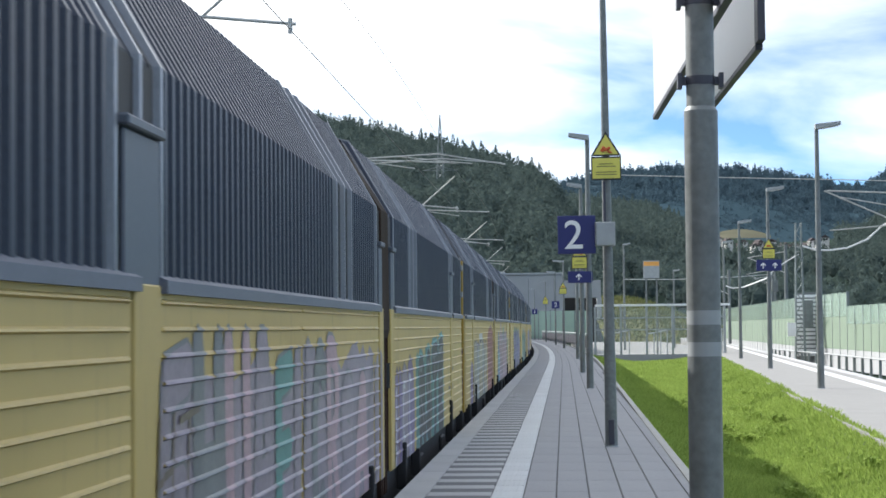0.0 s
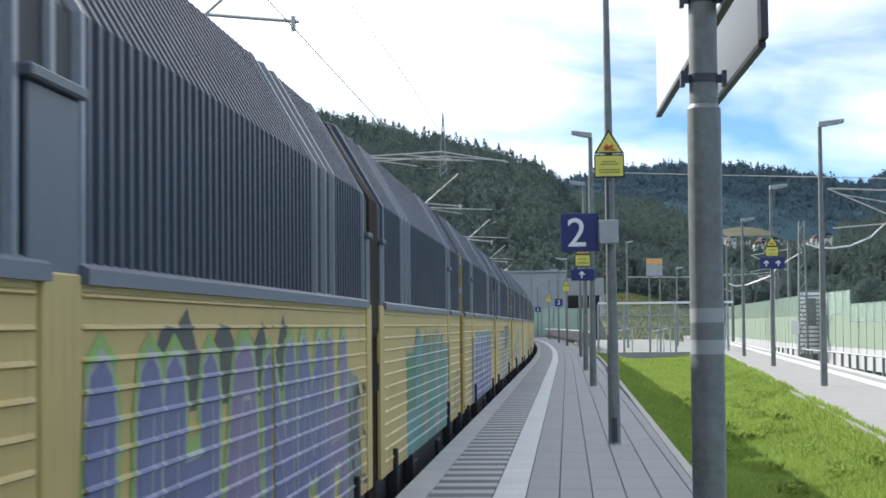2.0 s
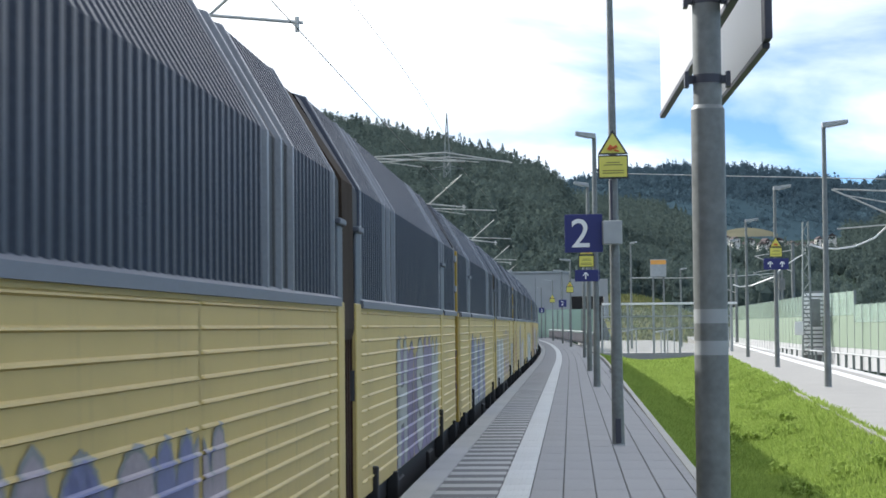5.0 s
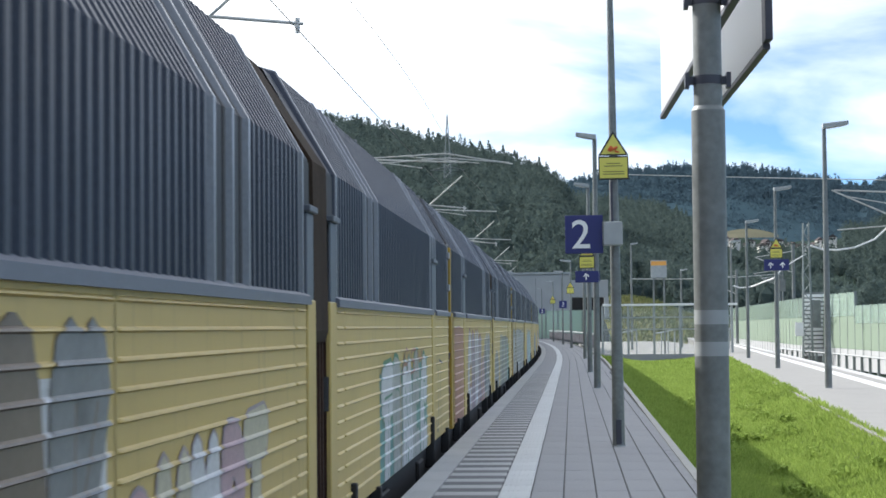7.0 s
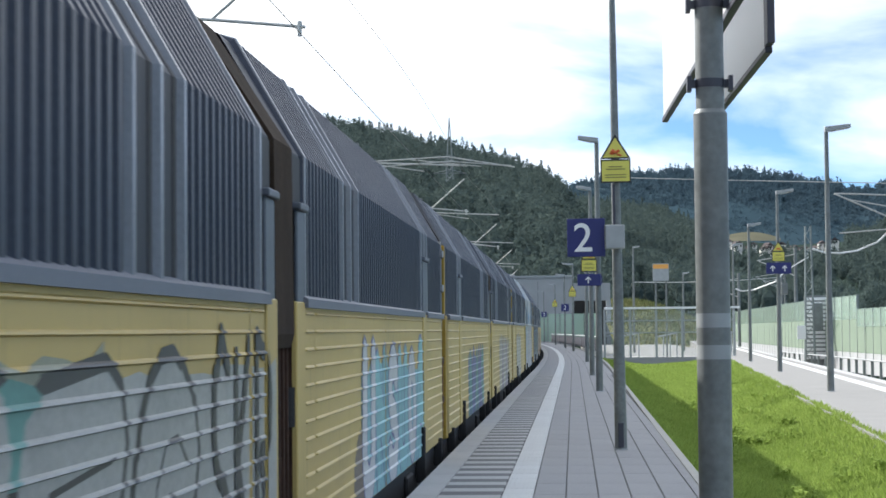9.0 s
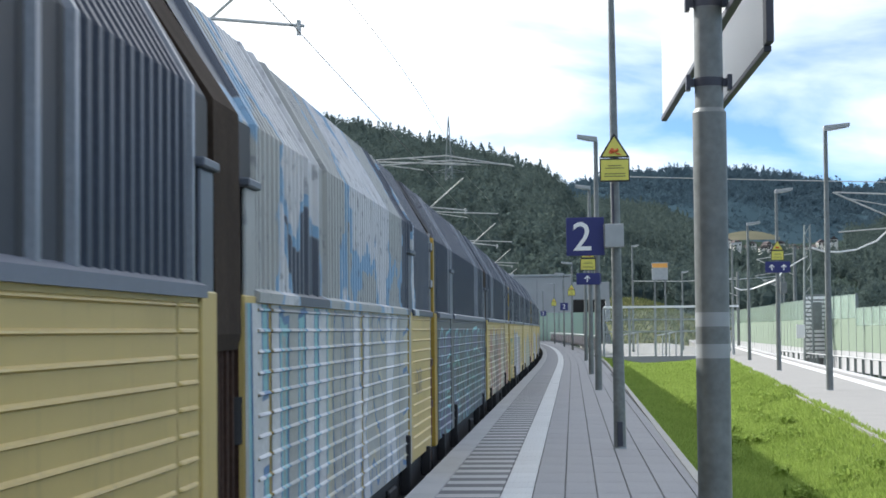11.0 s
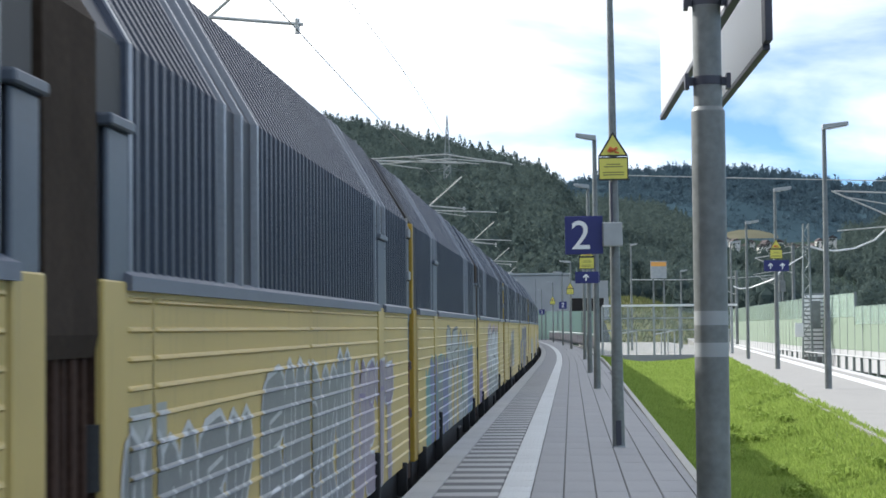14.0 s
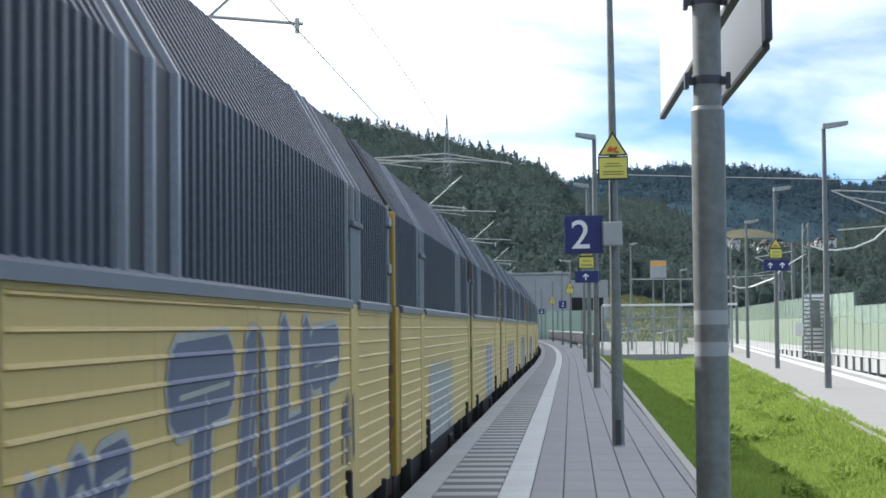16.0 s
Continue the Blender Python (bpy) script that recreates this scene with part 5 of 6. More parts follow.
# the row beyond
row = [(0.83, 44.76, 6.0, -0.30, "sign"), (0.89, 60.3, 6.0, -0.3, "arrow"), (1.04, 85.7, 6.0, -0.45, ""), (0.64, 129.4, 6.0, -0.5, "sign"),
       (0.08, 154.6, 6.0, -0.5, "num"), (-0.85, 184.8, 6.0, -0.5, "sign"), (-2.34, 219.6, 6.0, -0.5, "num")]
for x, y, h, reach, extra in row:
    p = pole("lamp_post", pose(x, y, 0), h, 0.085, "galvanised lamp post standing on the paved platform", "lamp post", GROUP, 0.6)
    lamp_head(p, h, reach * 1.5)
    if extra == "sign":
        up = 0.9 if y > 100 else 0.0
        warning_sign(p, 2.86 + up, -0.10, 1.0 + 0.4 * up, -0.22 + 0.2 * up)
        if not up:
            blue_sign(p, -0.50, 0.06, 2.52, 2.80, -0.12)
            arrow(p, -0.24, 2.66, 0.16, -0.172)
    elif extra == "num":
        nb = blue_sign(p, -0.30, 0.34, 3.02, 3.62, -0.12)
        writing("number", "2", 0.5, M_white, nb, Matrix.Translation((0.02, -0.175, 3.31)) @ Matrix.Rotation(radians(90), 4, "X"))
    elif extra == "arrow":
        blue_sign(p, -0.25, 0.35, 2.92, 3.24, -0.12)
        arrow(p, 0.1, 3.08, 0.2, -0.172)

GROUP_R = "lamp posts of the far platform"
for x, y, extra in ((6.12, 43.56, ""), (7.26, 63.67, "sign"), (8.25, 83.65, ""), (9.35, 103.6, ""), (10.4, 124, ""), (11.5, 145, "")):
    p = pole("lamp_post", pose(x, y, 0), 6.05, 0.085, "galvanised lamp post on the sunlit platform", "lamp post", GROUP_R, 0.55)
    lamp_head(p, 6.05, 0.55)
    if extra:
        warning_sign(p, 3.72, -0.1, 1.15)
        blue_sign(p, -0.42, 0.42, 3.30, 3.68, -0.10)
        arrow(p, -0.2, 3.48, 0.2, -0.152)
        arrow(p, 0.2, 3.48, 0.2, -0.152)
        part("loudspeaker", bevelled(boxes((0.1, 0.3, -0.1, 0.1, 2.6, 3.0)), 0.02, 1), M_galv, p)

# ---------------------------------------------------------------- stair enclosure at the end of the grass
enc = thing("stair_enclosure", pose(0, 102, 0), "glazed steel railing enclosure of the underpass stairs", "railing")
X0, X1 = 2.2, 9.2
bm = bmesh.new()
box(bm, X0, X1 + 0.3, -0.2, 0.05, 2.56, 2.68)
part("top_beam", bevelled(bm, 0.01, 1), M_white, enc, "pale steel top beam")
for i in range(6):
    x = X0 + (X1 - X0) * i / 5
    part("post", boxes((x - 0.06, x + 0.06, -0.06, 0.06, -0.4, 2.56)), M_galv_light, enc)
for z in (1.9, 1.25):
    part("cross_rail", boxes((X0, X1, -0.035, 0.035, z, z + 0.07)), M_galv_light, enc)
for i in range(5):
    x = X0 + (X1 - X0) * i / 5
    w = (X1 - X0) / 5
    part("pane", boxes((x + 0.07, x + w - 0.07, 0.0, 0.015, 0.0, 2.5)), M_clear, enc, "clear glass pane")
part("plinth", boxes((X0 - 0.1, X1 + 0.2, -0.12, 0.12, -0.9, -0.05)), M_concrete, enc, "concrete plinth")
bm = bmesh.new()
box(bm, 1.9, 12.0, 103, 215, -1.3, -0.28)
tagged(part("station_yard", bm, M_asphalt), "pale sunlit paved yard behind the stair enclosure", "pavement", kind="structure")
for x, l in ((3.0, 6.0), (5.4, 7.0), (8.6, 5.0)):
    rl = thing("stair_railing", pose(x, 110, -0.28), "pale steel handrail beside the underpass stairs", "railing")
    bm = bmesh.new()
    line(bm, [(0, 0, 0), (0, 0, 1.3), (1.6, l, 1.5), (1.6, l, 0)], 0.04, 8)
    part("handrail", bm, M_galv_light, rl)
    for q in (0.33, 0.66):
        bm = bmesh.new()
        tube(bm, (1.6 * q, l * q, 0), (1.6 * q, l * q, 1.3 + 0.2 * q), 0.035)
        part("upright", bm, M_galv_light, rl)

# white information board on two legs
ib = thing("information_board", pose(5.6, 108, 0), "white board with an orange band on two legs", "sign board")
part("board", bevelled(boxes((-0.46, 0.46, -0.05, 0.05, 4.25, 5.25)), 0.01, 1), M_galv_light, ib, "pale grey-white board")
part("orange_band", boxes((-0.44, 0.44, -0.056, -0.045, 4.95, 5.2)), M_orange, ib)
for x in (-0.3, 0.3):
    part("leg", boxes((x - 0.05, x + 0.05, -0.04, 0.04, -1.05, 4.25)), M_galv, ib)

# ---------------------------------------------------------------- noise barrier beyond the second track
barrier = thing("noise_barrier", Matrix(), "pale green noise barrier of panels between steel posts", "noise barrier", kind="structure")
pts = [(15.7, 88), (15.8, 96), (15.75, 104), (15.6, 112), (15.6, 121), (16.0, 135), (16.5, 150), (17.1, 173), (18.2, 205)]
def barrier_x(y):
    for (xa, ya), (xb, yb) in zip(pts, pts[1:]):
        if y <= yb:
            return xa + (xb - xa) * (y - ya) / (yb - ya)
    return pts[-1][0]
yy = 84.0
while yy < 200:
    w = 2.5
    xa, xb = barrier_x(yy), barrier_x(yy + w)
    top = 2.45 if yy < 101.5 else 3.2
    m = pose((xa + xb) / 2, yy + w / 2, 0, 0, 0, -math.degrees(math.atan2(xb - xa, w)))
    for z0, z1, mt, nm in ((-1.0, 0.1, M_concrete, "base_panel"), (0.1, 1.5 if top < 3 else 1.9, M_green_panel, "green_panel"), (1.5 if top < 3 else 1.9, top, M_greygreen, "glass_panel")):
        p = part(nm, boxes((-0.05, 0.05, -w / 2 + 0.05, w / 2 - 0.05, z0 + 0.01, z1)), mt, barrier)
        p.matrix_basis = m
    p = part("barrier_post", boxes((-0.07, 0.07, -w / 2 - 0.04, -w / 2 + 0.04, -1.05, top + 0.04)), M_lattice, barrier)
    p.matrix_basis = m
    yy += w
# ---------------------------------------------------------------- overhead line
def wire(name, pts, r, mat, label, cat="wire"):
    bm = bmesh.new()
    line(bm, pts, r, 6)
    return tagged(part(name, bm, mat), label, cat)


def cantilever(y, x_off=0.6):
    s, a = bend(y)
    c = TRACK_X + s
    ob = thing("catenary_mast", Matrix.Translation((c, y, 0)), "galvanised overhead line mast with cantilever behind the train", "catenary mast", "overhead line masts")
    bm = bmesh.new()
    tube(bm, (-3.4, 0, -1.05), (-3.4, 0, 7.2), 0.16, 0.11, 12)
    part("mast", bm, M_galv, ob)
    bm = bmesh.new()
    line(bm, [(-3.4, 0, 5.35), (-1.0, 0, 5.17), (0.02, 0, 5.07)], 0.022)
    line(bm, [(-3.4, 0, 6.6), (0.0, 0, 6.45)], 0.028)
    line(bm, [(-3.3, 0, 6.6), (-1.3, 0, 6.3)], 0.02)
    line(bm, [(-1.1, 0, 5.18), (-0.1, 0, 6.05)], 0.022)
    line(bm, [(-0.05, 0, 5.14), (-0.05, 0, 4.96)], 0.03)
    part("cantilever", bm, M_wire, ob, "pale cantilever tubes")
    return ob


for y in (21.7, 56.0, 80.0, 106.0, 140.0, 190.0):
    cantilever(y)
wys = stations(-30, 300, 4)
wire("contact_wire", [tuple(on_line(TRACK_X, y, 4.95).translation) for y in wys], 0.006, M_wire_dark, "thin copper contact wire above the train")
wire("catenary_wire", [tuple(on_line(TRACK_X, y, 6.05 + 0.35 * abs(math.sin(math.pi * (y - 21.7) / 34))).translation) for y in wys], 0.005, M_wire_dark, "thin carrying wire above the train")

# right-hand track: lattice mast, cantilevers and pale cables
mast = thing("lattice_mast", pose(14.3, 110, -1.0), "grey lattice overhead line mast by the barrier", "catenary mast", "overhead line masts")
for sx in (-0.28, 0.28):
    for sy in (-0.2, 0.2):
        bm = bmesh.new()
        tube(bm, (sx, sy, 0), (sx * 0.55, sy * 0.55, 8.4), 0.05, 0.04, 6)
        part("leg", bm, M_lattice, mast)
for k in range(14):
    z = 0.3 + k * 0.58
    s0, s1 = 0.28 * (1 - 0.053 * z), 0.28 * (1 - 0.053 * (z + 0.58))
    bm = bmesh.new()
    tube(bm, (-s0 if k % 2 else s0, -0.2, z), (s1 if k % 2 else -s1, -0.2, z + 0.58), 0.028, 0.028, 5)
    part("brace", bm, M_lattice, mast)
part("equipment_box", bevelled(boxes((0.25, 0.75, -0.25, 0.2, 2.3, 3.9)), 0.03, 1), M_galv, mast, "grey switch box")
part("warning_plate", bevelled(boxes((-0.75, -0.25, -0.24, -0.2, 1.8, 2.6)), 0.01, 1), M_white, mast, "small white plate")
louvre = thing("louvre_panel", pose(15.2, 112.6, -1.0), "white horizontally slatted panel in the barrier", "wall panel")
for k in range(15):
    part("slat", boxes((-0.75, 0.75, -0.05, 0.05, 0.6 + k * 0.25, 0.6 + k * 0.25 + 0.17)), M_white, louvre)
part("backing", boxes((-0.75, 0.75, 0.06, 0.1, 0.2, 4.4)), M_galv, louvre)

fence = thing("low_guard_rail", Matrix(), "low rail fence with dark posts along the barrier foot", "fence")
fy2 = stations(60, 128, 2.6)
bm = bmesh.new()
line(bm, [(barrier_x(y) - 1.3, y, -0.1) for y in fy2], 0.045, 6)
part("rail", bm, M_galv_light, fence)
for y in fy2:
    part("post", boxes((barrier_x(y) - 1.36, barrier_x(y) - 1.24, y - 0.06, y + 0.06, -1.05, -0.1)), M_lattice, fence)

# span tubes over the tracks, right-hand cantilever and cables
span_ob = thing("span_tubes", Matrix(), "pale span tubes of the overhead line above the train", "overhead line")
for pts_, r_ in (([(-5.8, 55, 6.52), (-3.4, 55, 6.64), (-1.4, 55, 6.30)], 0.022), ([(-5.8, 55, 6.34), (-3.3, 55, 6.50), (-1.5, 55, 6.34)], 0.022), ([(-4.6, 55.3, 6.60), (-2.4, 55.3, 6.36)], 0.016)):
    bm = bmesh.new()
    line(bm, pts_, r_)
    part("span_tube", bm, M_wire, span_ob)
wire("span_wire", [(1.0, 60, 6.40), (2.3, 60, 6.33), (5.2, 60, 6.22), (8.4, 60, 6.11), (14.5, 60, 5.9), (14.9, 75, 6.2)], 0.016, M_wire, "pale span wire crossing above the platforms")
cm = thing("catenary_mast", Matrix.Translation((14.6, 75, 0)), "overhead line mast with pale cantilevers by the second track", "catenary mast", "overhead line masts")
bm = bmesh.new()
tube(bm, (0.3, 0, -1.05), (0.3, 0, 8.2), 0.17, 0.12, 12)
part("mast", bm, M_galv, cm)
bm = bmesh.new()
line(bm, [(-3.7, 0, 6.81), (0.3, 0, 6.62)], 0.035)
line(bm, [(-3.8, 0, 6.81), (0.3, 0, 4.95)], 0.035)
line(bm, [(-3.2, 0, 6.55), (0.3, 0, 5.9)], 0.025)
line(bm, [(-3.6, 0, 5.22), (0.3, 0, 5.5)], 0.030)
part("cantilever", bm, M_wire, cm, "pale cantilever tubes")
wire("feeder_cable", [(-4.65 + 14.6, 75.2, 4.62), (-4.2 + 14.6, 75.2, 4.47), (-3.6 + 14.6, 75.2, 4.43), (-2.9 + 14.6, 75.2, 4.52), (-2.1 + 14.6, 75.2, 4.85), (-1.55 + 14.6, 75.2, 5.35), (14.9, 75.2, 6.4)], 0.04, M_white, "thick white sagging feeder cable", "cable")
wire("feeder_cable", [(12.4, 110, 4.2), (12.9, 110, 4.75), (13.6, 110, 5.2), (14.3, 110, 5.6)], 0.04, M_white, "thick white feeder cable at the lattice mast", "cable")
wire("feeder_cable", [(10.5, 115, 3.9), (10.9, 115, 3.75), (11.6, 115, 3.82), (12.4, 110, 4.2)], 0.04, M_white, "thick white feeder cable above the platform", "cable")
wire("span_wire", [(5.2, 140, 5.0), (9.55, 150, 5.2), (13.95, 150, 5.3), (22, 190, 6.6)], 0.035, M_wire, "pale wire beyond the stair enclosure")
for x, y, h in ((5.22, 140, 7.6), (9.55, 150, 5.9)):
    p = pole("lamp_post", pose(x, y, -0.6), h + 0.6, 0.09, "far galvanised lamp post behind the stair enclosure", "lamp post", "", 0.7)
    lamp_head(p, h + 0.6, 0.5)
for x, y, h in ((13.95, 150, 5.9), (22.0, 190, 7.5), (19.5, 240, 7.5), (27.0, 230, 8.0), (16.0, 130, 7.0)):
    p = pole("overhead_mast", pose(x, y, -1.05), h + 1.05, 0.14, "grey overhead line mast in the distance", "catenary mast", "overhead line masts", 0.8)
    bm = bmesh.new()
    line(bm, [(0, 0, h + 0.6), (-2.6, 0, h + 0.2)], 0.035)
    line(bm, [(0, 0, h - 0.9), (-2.6, 0, h + 0.2)], 0.035)
    part("cantilever", bm, M_wire, p)

# ---------------------------------------------------------------- bridge and slope behind the platforms
bridge = thing("concrete_bridge", pose(0, 290, 0), "pale grey concrete bridge wall with dark openings", "bridge", kind="structure")
part("parapet_wall", bevelled(boxes((-60, -14, 0, 1.5, -1.2, 10.2), (-14, -7.6, 0, 1.5, 6.2, 10.2), (-7.6, 1.3, 0, 1.5, -1.2, 9.6), (1.3, 7.2, 0, 1.5, 6.0, 8.7)), 0.05, 1), M_concrete, bridge)
part("abutment", boxes((6.6, 7.3, -0.05, 3, -1.2, 6.05)), M_concrete, bridge)
# near-black sheets behind both openings stand in for the passages' shade
part("opening", boxes((-14, -7.6, 4, 4.3, -1.2, 6.5), (1.3, 7, 4, 4.3, -1.2, 6.5)), M_dark, bridge, "near-black sheets as the shade under the bridge")
for x in range(-40, 6, 4):
    part("joint", boxes((x - 0.04, x + 0.04, -0.012, 0.02, -1, 9)), M_galv, bridge)
part("coping", bevelled(boxes((-60, 1.4, -0.15, 1.6, 9.62, 9.95)), 0.03, 1), M_galv_light, bridge)
end_fence = thing("end_fence", pose(0, 232, 0), "greenish glass fence at the platform end", "fence")
for k in range(6):
    x = -5.0 + k * 1.5
    part("post", boxes((x - 0.05, x + 0.05, -0.05, 0.05, -0.8, 3.6)), M_galv, end_fence)
    part("pane", boxes((x + 0.06, x + 1.44, -0.01, 0.01, 0.1, 3.5)), M_greygreen, end_fence)
bm = bmesh.new()
cols = []
for i in range(16):
    x = -26 + i * 1.5
    col = [bm.verts.new((x, 296 + j * 6, 8.6 + (16 - 0.62 * i + 0.6 * noise.noise(Vector((i * 0.7, j * 0.6, 5))) - 8.6) * (j / 6) ** 0.8)) for j in range(7)]
    cols.append(col)
for a, b in zip(cols, cols[1:]):
    for j in range(6):
        bm.faces.new((a[j], b[j], b[j + 1], a[j + 1])).smooth = True
tagged(part("embankment", bm, M_embank), "dry yellowish grass embankment above the wall", "slope", kind="structure")

bm = bmesh.new()
cols = []
for i in range(25):
    x = 6.5 + i * 2.2
    col = []
    for j in range(12):
        y = 240 + j * 12
        z = -1.0 + 8.6 * (j / 11) ** 0.8 * math.exp(-((x - 12) / 16) ** 2) + 0.35 * noise.noise(Vector((x * 0.3, y * 0.1, 2)))
        col.append(bm.verts.new((x, y, z)))
    cols.append(col)
for a, b in zip(cols, cols[1:]):
    for j in range(11):
        f = bm.faces.new((a[j], b[j], b[j + 1], a[j + 1]))
        f.smooth = True
tagged(part("meadow_slope", bm, M_pasture), "yellow-green grassy slope beside the bridge", "slope", kind="structure")

tuft = np.random.default_rng(31)
vs, fs = [], []
for k in range(9000):
    x, y = 6.8 + 40 * tuft.random(), 242 + 128 * tuft.random()
    j = (y - 240) / 12
    z = -1.0 + 8.6 * (j / 11) ** 0.8 * math.exp(-((x - 12) / 16) ** 2) + 0.35 * noise.noise(Vector((x * 0.3, y * 0.1, 2)))
    h, a = 0.25 + 0.45 * tuft.random() * (1 + noise.noise(Vector((x * 0.2, y * 0.08, 9)))), tuft.random() * 3.14
    i = len(vs)
    vs += [(x - 0.22 * math.cos(a), y - 0.22 * math.sin(a), z - 0.1), (x + 0.22 * math.cos(a), y + 0.22 * math.sin(a), z - 0.1), (x + 0.15, y, z + h)]
    fs.append((i, i + 1, i + 2))
tagged(mesh_from("meadow_tufts", vs, fs, M_tuft), "dry yellow-green tufts on the meadow slope", "grass", kind="stuff")

dark_rail = thing("ramp_railing", Matrix(), "dark railing with a bright handrail at the platform end", "railing")
ry = stations(120, 226, 4)
bm = bmesh.new()
line(bm, [tuple(on_line(1.95 - 0.002 * (y - 120), y, 1.0).translation) for y in ry], 0.05, 6)
part("handrail", bm, M_galv_light, dark_rail, "bright handrail")
for y0, y1 in zip(ry, ry[1:]):
    m = on_line(1.95 - 0.002 * (y0 - 120), y0)
    p = part("infill_panel", boxes((-0.03, 0.03, 0.05, 3.95, 0.08, 0.88)), M_frame, dark_rail)
    p.matrix_basis = m

# ---------------------------------------------------------------- hills
def sky_line(points, d):
    """Ridge heights from sideways and upward fractions of distance."""
    return [(a * d, EYE_Z + b * d) for a, b in points]


def ridge_height(points, x):
    if x <= points[0][0]:
        return points[0][1]
    for (xa, za), (xb, zb) in zip(points, points[1:]):
        if x <= xb:
            return za + (zb - za) * (x - xa) / (xb - xa)
    return points[-1][1]


def hill(name, ridge, d_ridge, d_foot, x0, x1, nx, ny, mat, label, tree_h=0.0):
    bm = bmesh.new()
    cols = []
    for i in range(nx + 1):
        fx = x0 + (x1 - x0) * i / nx
        col = []
        for j in range(ny + 2):
            f = j / ny
            y = d_foot + (d_ridge - d_foot) * f
            top = ridge_height(ridge, fx) - tree_h
            z = -1.0 + (top + 1.0) * min(1, f) ** 0.85 if f <= 1 else top - 40
            z += (0.03 * top) * noise.noise(Vector((fx * 0.008, y * 0.008, 1))) * min(1, f * 3)
            col.append(bm.verts.new((fx * (0.6 + 0.4 * f) if f <= 1 else fx, y, z)))
        cols.append(col)
    for a, b in zip(cols, cols[1:]):
        for j in range(ny + 1):
            fc = bm.faces.new((a[j], b[j], b[j + 1], a[j + 1]))
            fc.smooth = True
    return tagged(part(name, bm, mat), label, "hill", kind="structure")


ICO = bmesh.new()
bmesh.ops.create_icosphere(ICO, subdivisions=1, radius=1.0)
ICO_V = np.array([v.co[:] for v in ICO.verts])
ICO_F = [tuple(v.index for v in f.verts) for f in ICO.faces]
ICO.free()


def leaf_mesh(name, chunks, mat):
    """One mesh of loose triangles from arrays of shape (n, 3, 3)."""
    tri = np.concatenate(chunks).astype(np.float32)
    k = len(tri)
    me = bpy.data.meshes.new(name)
    me.vertices.add(3 * k)
    me.vertices.foreach_set("co", tri.ravel())
    me.loops.add(3 * k)
    me.loops.foreach_set("vertex_index", np.arange(3 * k, dtype=np.int32))
    me.polygons.add(k)
    me.polygons.foreach_set("loop_start", np.arange(0, 3 * k, 3, dtype=np.int32))
    me.update(calc_edges=True)
    me.validate()
    me.materials.append(mat)
    return new(name, me)


def crown(rg, h, n, leaf, conifer):
    """Leaf triangles of one crown round its foot, height h."""
    q, a = rg.random(n), rg.random(n) * 6.283
    out = np.zeros((n, 3))
    if conifer:
        out[:, 0], out[:, 1], out[:, 2] = np.cos(a), np.sin(a), 0.5
        c = np.stack([np.cos(a) * h * 0.24 * (1.05 - q), np.sin(a) * h * 0.24 * (1.05 - q), h * (0.12 + 1.0 * q)], 1)
    else:
        lobes = np.array([(rg.uniform(-0.24, 0.24), rg.uniform(-0.24, 0.24), rg.uniform(0.40, 0.8), rg.uniform(0.15, 0.25)) for _ in range(7)])
        e = np.arccos(1 - 1.8 * q)
        lb = lobes[rg.integers(0, 7, n)]
        out[:, 0], out[:, 1], out[:, 2] = np.cos(a) * np.sin(e), np.sin(a) * np.sin(e), np.cos(e)
        c = (lb[:, :3] + out * (lb[:, 3] * (0.85 + 0.25 * rg.random(n)))[:, None]) * h
    out /= np.linalg.norm(out, axis=1)[:, None]
    off = (rg.random((n, 3, 3)) - 0.5) * h * leaf
    off -= 0.75 * (off * out[:, None, :]).sum(2)[:, :, None] * out[:, None, :]
    return c[:, None, :] + off


def forest(name, ridge, d_ridge, d_foot, x0, x1, count, size, mat, label, seed, keep=None, lumps=70, power=0.5, leaf=0.26):
    rg = np.random.default_rng(seed)
    chunks = []
    core = np.array([[ICO_V[i] for i in f] for f in ICO_F])
    for k in range(count):
        f = rg.random() ** power
        fx = x0 + (x1 - x0) * rg.random()
        x, y = fx * (0.6 + 0.4 * f), d_foot + (d_ridge - d_foot) * f
        h = size * (0.5 + 0.7 * rg.random())
        top = ridge_height(ridge, fx) - size * 0.8
        z = -1.0 + (top + 1.0) * f ** 0.85
        if keep and not keep(x / y, (z - EYE_Z) / y):
            continue
        at = np.array([x, y, z])
        chunks.append(crown(rg, h, lumps, leaf, rg.random() < 0.28) + at)
        chunks.append(core * np.array([0.2, 0.2, 0.3]) * h + at + (0, 0, h * 0.42))
    return tagged(leaf_mesh(name, chunks, mat), label, "forest", kind="stuff")


NEAR = sky_line([(-0.40, 0.150), (-0.30, 0.140), (-0.20, 0.128), (-0.127, 0.115), (-0.09, 0.108), (-0.062, 0.101), (-0.03, 0.092), (-0.005, 0.083), (0.01, 0.060), (0.035, 0.045), (0.07, 0.03), (0.12, 0.02)], 1100)
hill("wooded_hill", NEAR, 1100, 420, -600, 160, 70, 24, M_field, "dark wooded hillside behind the station", 10)
forest("hill_forest", NEAR, 1100, 430, -190, 130, 3600, 12.5, M_leaf, "dense dark green mixed forest on the hill", 3, lumps=230, leaf=0.13)
forest("hill_foot_forest", NEAR, 1100, 440, -75, 25, 1300, 12.0, M_leaf, "dark green mixed forest at the foot of the hill", 8, lumps=150, power=1.3, leaf=0.16)
MID = sky_line([(-0.05, 0.070), (0.0, 0.072), (0.05, 0.066), (0.075, 0.055), (0.12, 0.050), (0.16, 0.052), (0.19, 0.068), (0.25, 0.10)], 1700)
